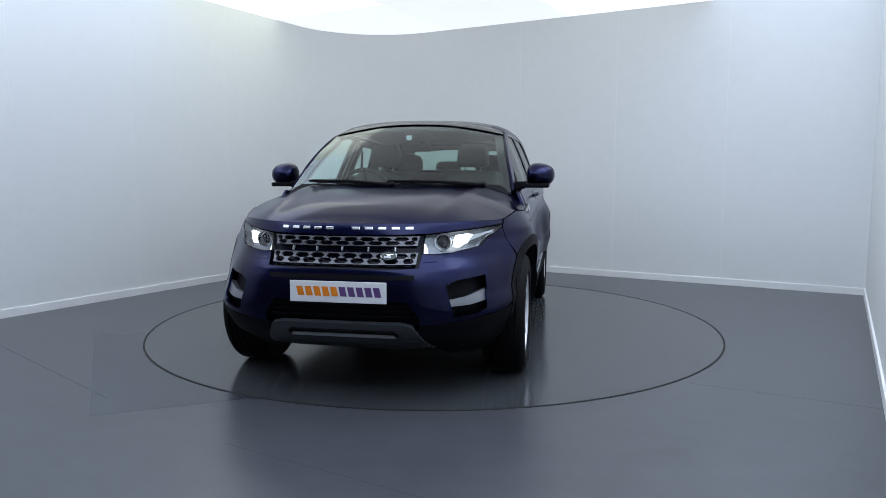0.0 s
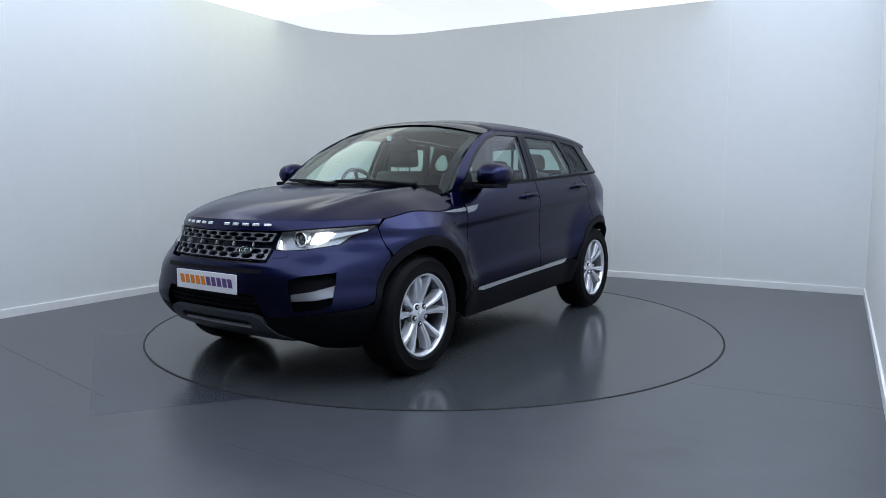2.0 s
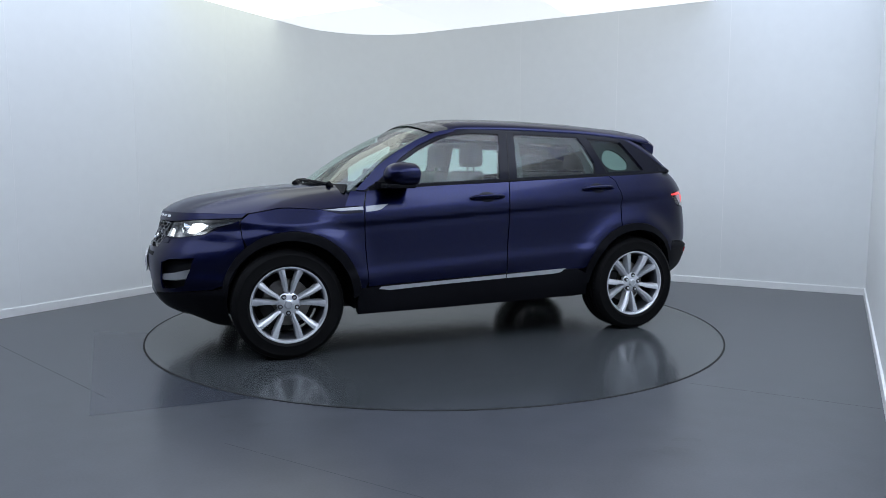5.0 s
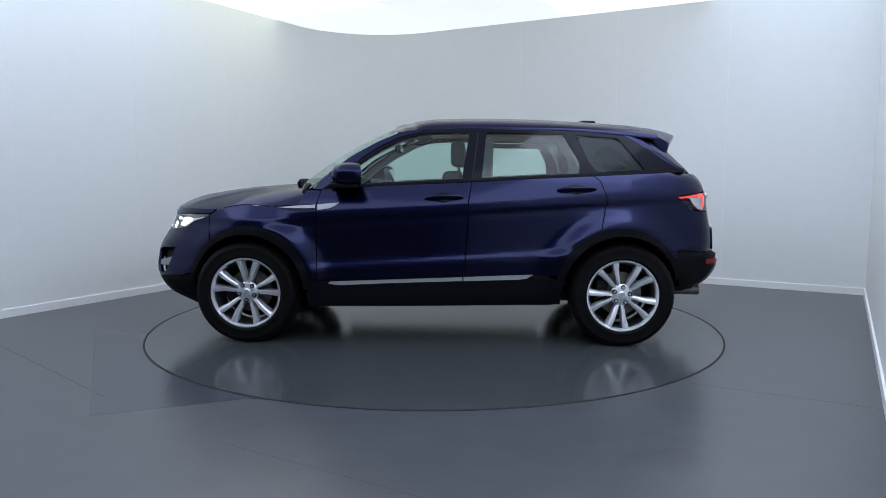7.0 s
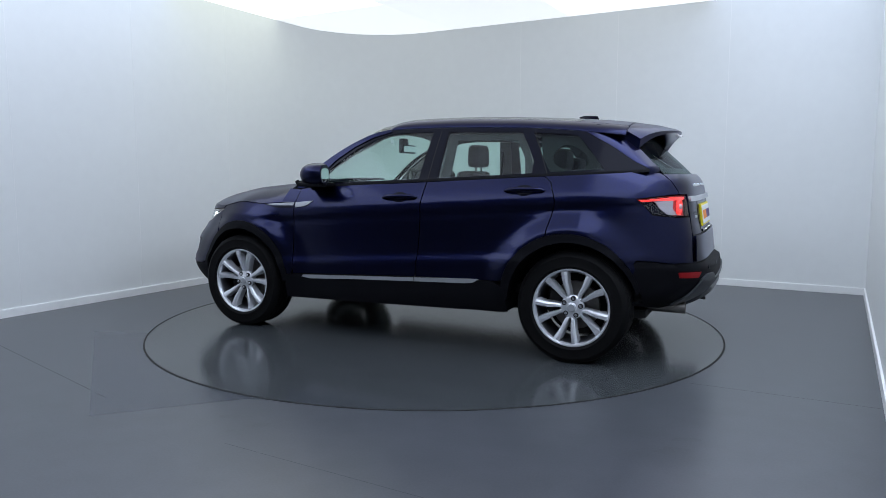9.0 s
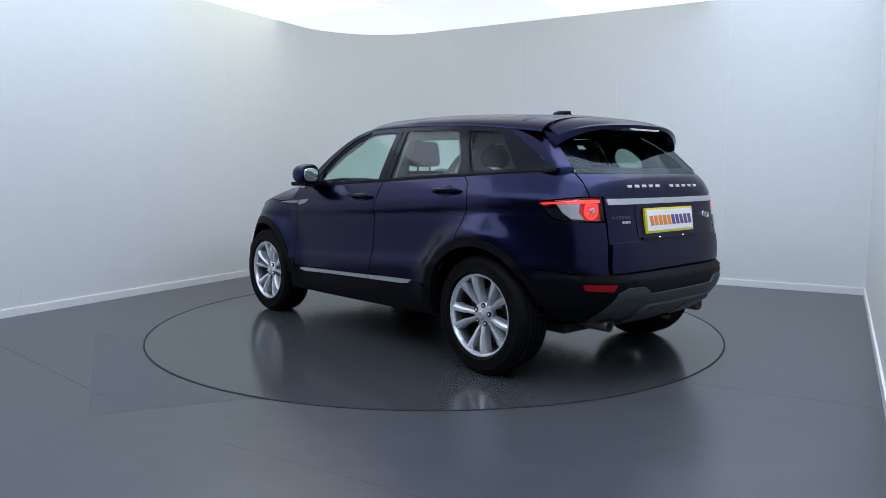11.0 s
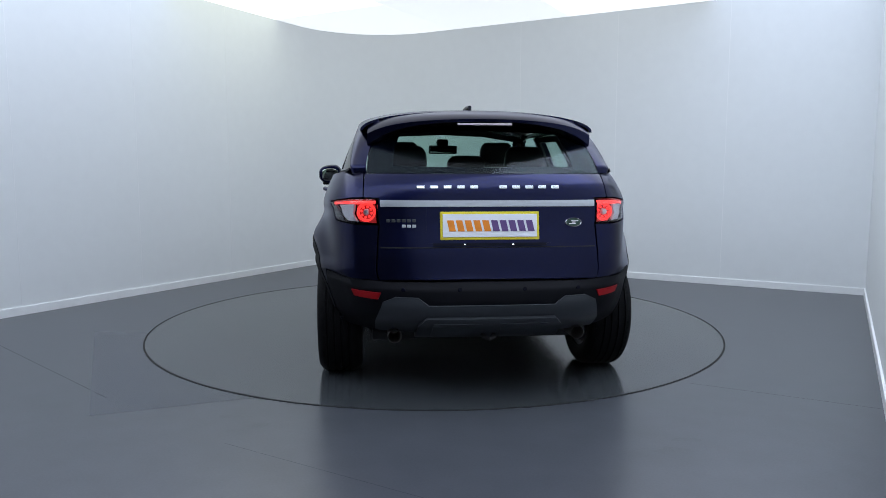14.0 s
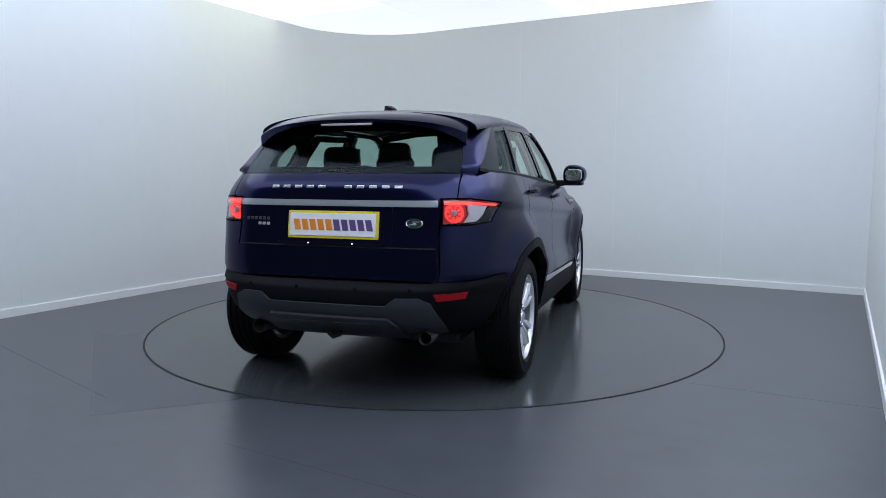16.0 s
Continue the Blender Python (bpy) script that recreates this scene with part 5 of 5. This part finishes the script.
def headrest(st, x, y, z, w=0.27, h=0.19):
    bm = bmesh.new()
    box(bm, x - 0.055, x + 0.055, y - w / 2, y + w / 2, z, z + h, 0.045, seg=3)
    for v in bm.verts:
        v.co.y = y + (v.co.y - y) * (1 - 0.5 * max(0, (v.co.z - z) / h - 0.6))
    part("headrest", bm, LEATHER, st, smooth=True)
    for d in (-0.06, 0.06):
        bm = bmesh.new()
        tube(bm, [(x, y + d, z - 0.07), (x, y + d, z + 0.03)], 0.007)
        part("headrest_post", bm, CHROME, st)


def build_cabin():
    for y in (0.37, -0.37):
        st = seat("front_seat", -0.02, y, 0.50, 0.72, 1.23)
        headrest(st, -0.17, y, 1.26)
    st = seat("rear_seat", -0.98, 0, 1.20, 0.78, 1.22)
    for y in (0.38, 0.0, -0.38):
        headrest(st, -1.11, y, 1.235, 0.25, 0.15 if y else 0.09)
    bm = bmesh.new()
    box(bm, 0.55, 1.05, -0.72, 0.72, 0.72, 1.03, 0.07, seg=3)
    box(bm, 0.50, 0.75, -0.60, -0.14, 0.98, 1.09, 0.04, seg=3)
    box(bm, 0.30, 0.60, -0.13, 0.13, 0.5, 0.98, 0.04)
    part("dashboard", bm, LEATHER, car, "dark dashboard", smooth=True)
    bm = bmesh.new()
    pts = [(0.185 * math.cos(a), 0.185 * math.sin(a), 0) for a in np.linspace(0, 2 * math.pi, 30)]
    tube(bm, pts, 0.015)
    for a in (0, math.pi, -math.pi / 2):
        tube(bm, [(0, 0, -0.01), (0.18 * math.cos(a), 0.18 * math.sin(a), 0)], 0.014, 6)
    lathe(bm, [(0.0, 0.012), (0.06, 0.006), (0.07, -0.03)], 20, m=Matrix.Rotation(radians(90), 4, "X"))
    bmesh.ops.transform(bm, matrix=Matrix.Translation((0.40, -0.37, 1.07)) @ Matrix.Rotation(radians(-66), 4, "Y") @ Matrix.Rotation(radians(90), 4, "Z"), verts=bm.verts)
    part("steering_wheel", bm, LEATHER, car, "black steering wheel", smooth=True)
    bm = bmesh.new()
    box(bm, 0.30, 0.34, -0.12, 0.12, 1.375, 1.445, 0.015, seg=3)
    box(bm, 0.33, 0.38, -0.05, 0.05, 1.42, 1.50, 0.02)
    part("inner_mirror", bm, PLASTIC, car, "black inner mirror", smooth=True)
    bm = bmesh.new()
    box(bm, 0.2955, 0.299, -0.108, 0.108, 1.385, 1.435, 0.001)
    part("inner_mirror_glass", bm, MIRROR, car, "mirror glass")
    bm = bmesh.new()
    box(bm, -1.80, 0.8, -0.72, 0.72, 0.40, 0.46, 0.02)
    box(bm, -1.80, -1.25, -0.66, 0.66, 1.03, 1.07, 0.02)
    part("cabin_floor", bm, DARK, car)
    hl = [(x, 0.93) for x in np.linspace(-1.50, 0.16, 10)] + [(x, -0.93) for x in np.linspace(0.16, -1.50, 10)]
    panel("headlining", hl, roof, HEADLINER, car, "pale grey headlining", off=-0.035, step=0.07, thick=0.002)
    bm = bmesh.new()
    box(bm, 0.475, 0.48, -0.04, 0.0, 1.455, 1.49, 0.002)
    part("screen_sticker", bm, WHITEPLATE, car, "small pale screen sticker")
    for y in (0.62, -0.62):
        bm = bmesh.new()
        tube(bm, [(-0.30, y, 1.40), (-0.28, y * 1.01, 1.1), (-0.25, y * 1.03, 0.7)], 0.012, 6)
        part("seat_belt", bm, LEATHER, car, "dark seat belt")
    for m in (False, True):
        for a in (((0.80, 1.13), (0.66, 1.265), (0.46, 1.395), (0.26, 1.485), (0.20, 1.47), (0.42, 1.36), (0.60, 1.24), (0.74, 1.12)), ((-0.26, 1.50), (-0.37, 1.50), (-0.345, 1.17), (-0.21, 1.17)), ((-0.94, 1.48), (-1.0, 1.47), (-1.12, 1.22), (-1.04, 1.22))):
            if a[0][0] > 0:
                rear = [(-1.04, 1.49), (-1.34, 1.465), (-1.46, 1.36), (-1.56, 1.235), (-1.10, 1.20)]
                oval = [(-1.255 + 0.115 * math.cos(q) * (1 - 0.25 * math.sin(q)) - 0.03 * math.sin(q) * -1, 1.335 + 0.085 * math.sin(q)) for q in np.linspace(0, 2 * math.pi, 20, endpoint=False)]
                panel("quarter_trim", rear, gside, CABINTRIM, car, "dark inner trim round the quarter window", mirror=m, flip=True, off=-0.05, step=0.05, holes=[oval])
                door = [(-0.36, 1.505), (-0.95, 1.495), (-1.06, 1.29), (-1.06, 1.20), (-0.33, 1.165)]
                pane = [(-0.43, 1.465), (-0.88, 1.455), (-0.95, 1.33), (-0.965, 1.222), (-0.42, 1.195)]
                panel("door_trim", door, gside, CABINTRIM, car, "dark inner trim round the rear door window", mirror=m, flip=True, off=-0.05, step=0.05, holes=[pane])
            panel("pillar_trim", list(a), gside, TRIM, car, "pale inner pillar trim", mirror=m, flip=True, off=-0.035, step=0.06)


TRIM = mat("pillar_cloth", (0.26, 0.26, 0.25), 0.85, grain=0.06, scale=90, bump=0.15, bscale=400)
CABINTRIM = mat("dark_cabin_trim", (0.035, 0.036, 0.038), 0.8, grain=0.1, scale=80, bump=0.2, bscale=300)
HEADLINER = mat("headlining_cloth", (0.22, 0.21, 0.20), 0.9, grain=0.08, scale=100, bump=0.2, bscale=400)
build_cabin()


# ---- what moves ----
CX, CY = 0.0172, 0.0905        # the turntable's middle, from the car's own origin
TURN = [(0.0, 258.95), (0.5, 253.2), (1.0, 247.25), (1.5, 241.5), (2.0, 235.5), (2.5, 229.74), (3.0, 223.8), (3.5, 218.1), (4.0, 212.3), (4.2, 210.0), (4.75, 203.6), (5.3, 197.1), (5.8, 191.3),
        (6.3, 185.4), (6.5, 183.15), (7.0, 177.2), (7.5, 171.8), (8.0, 165.95), (8.5, 160.15), (9.0, 154.37), (9.6, 147.35), (10.2, 140.3), (10.8, 133.27), (11.3, 127.41), (11.5, 125.05),
        (12.0, 119.05), (12.5, 113.3), (13.0, 107.3), (13.5, 101.55), (14.0, 95.48), (14.5, 89.75), (15.0, 83.8), (15.5, 78.1), (16.0, 72.03)]


def motions():
    walk(turntable, [(t, pose(0, 0, 0, 0, 0, a)) for t, a in TURN])
    walk(car, [(t, pose(0, 0, 0, 0, 0, a) @ pose(-CX, -CY, 0)) for t, a in TURN])


motions()
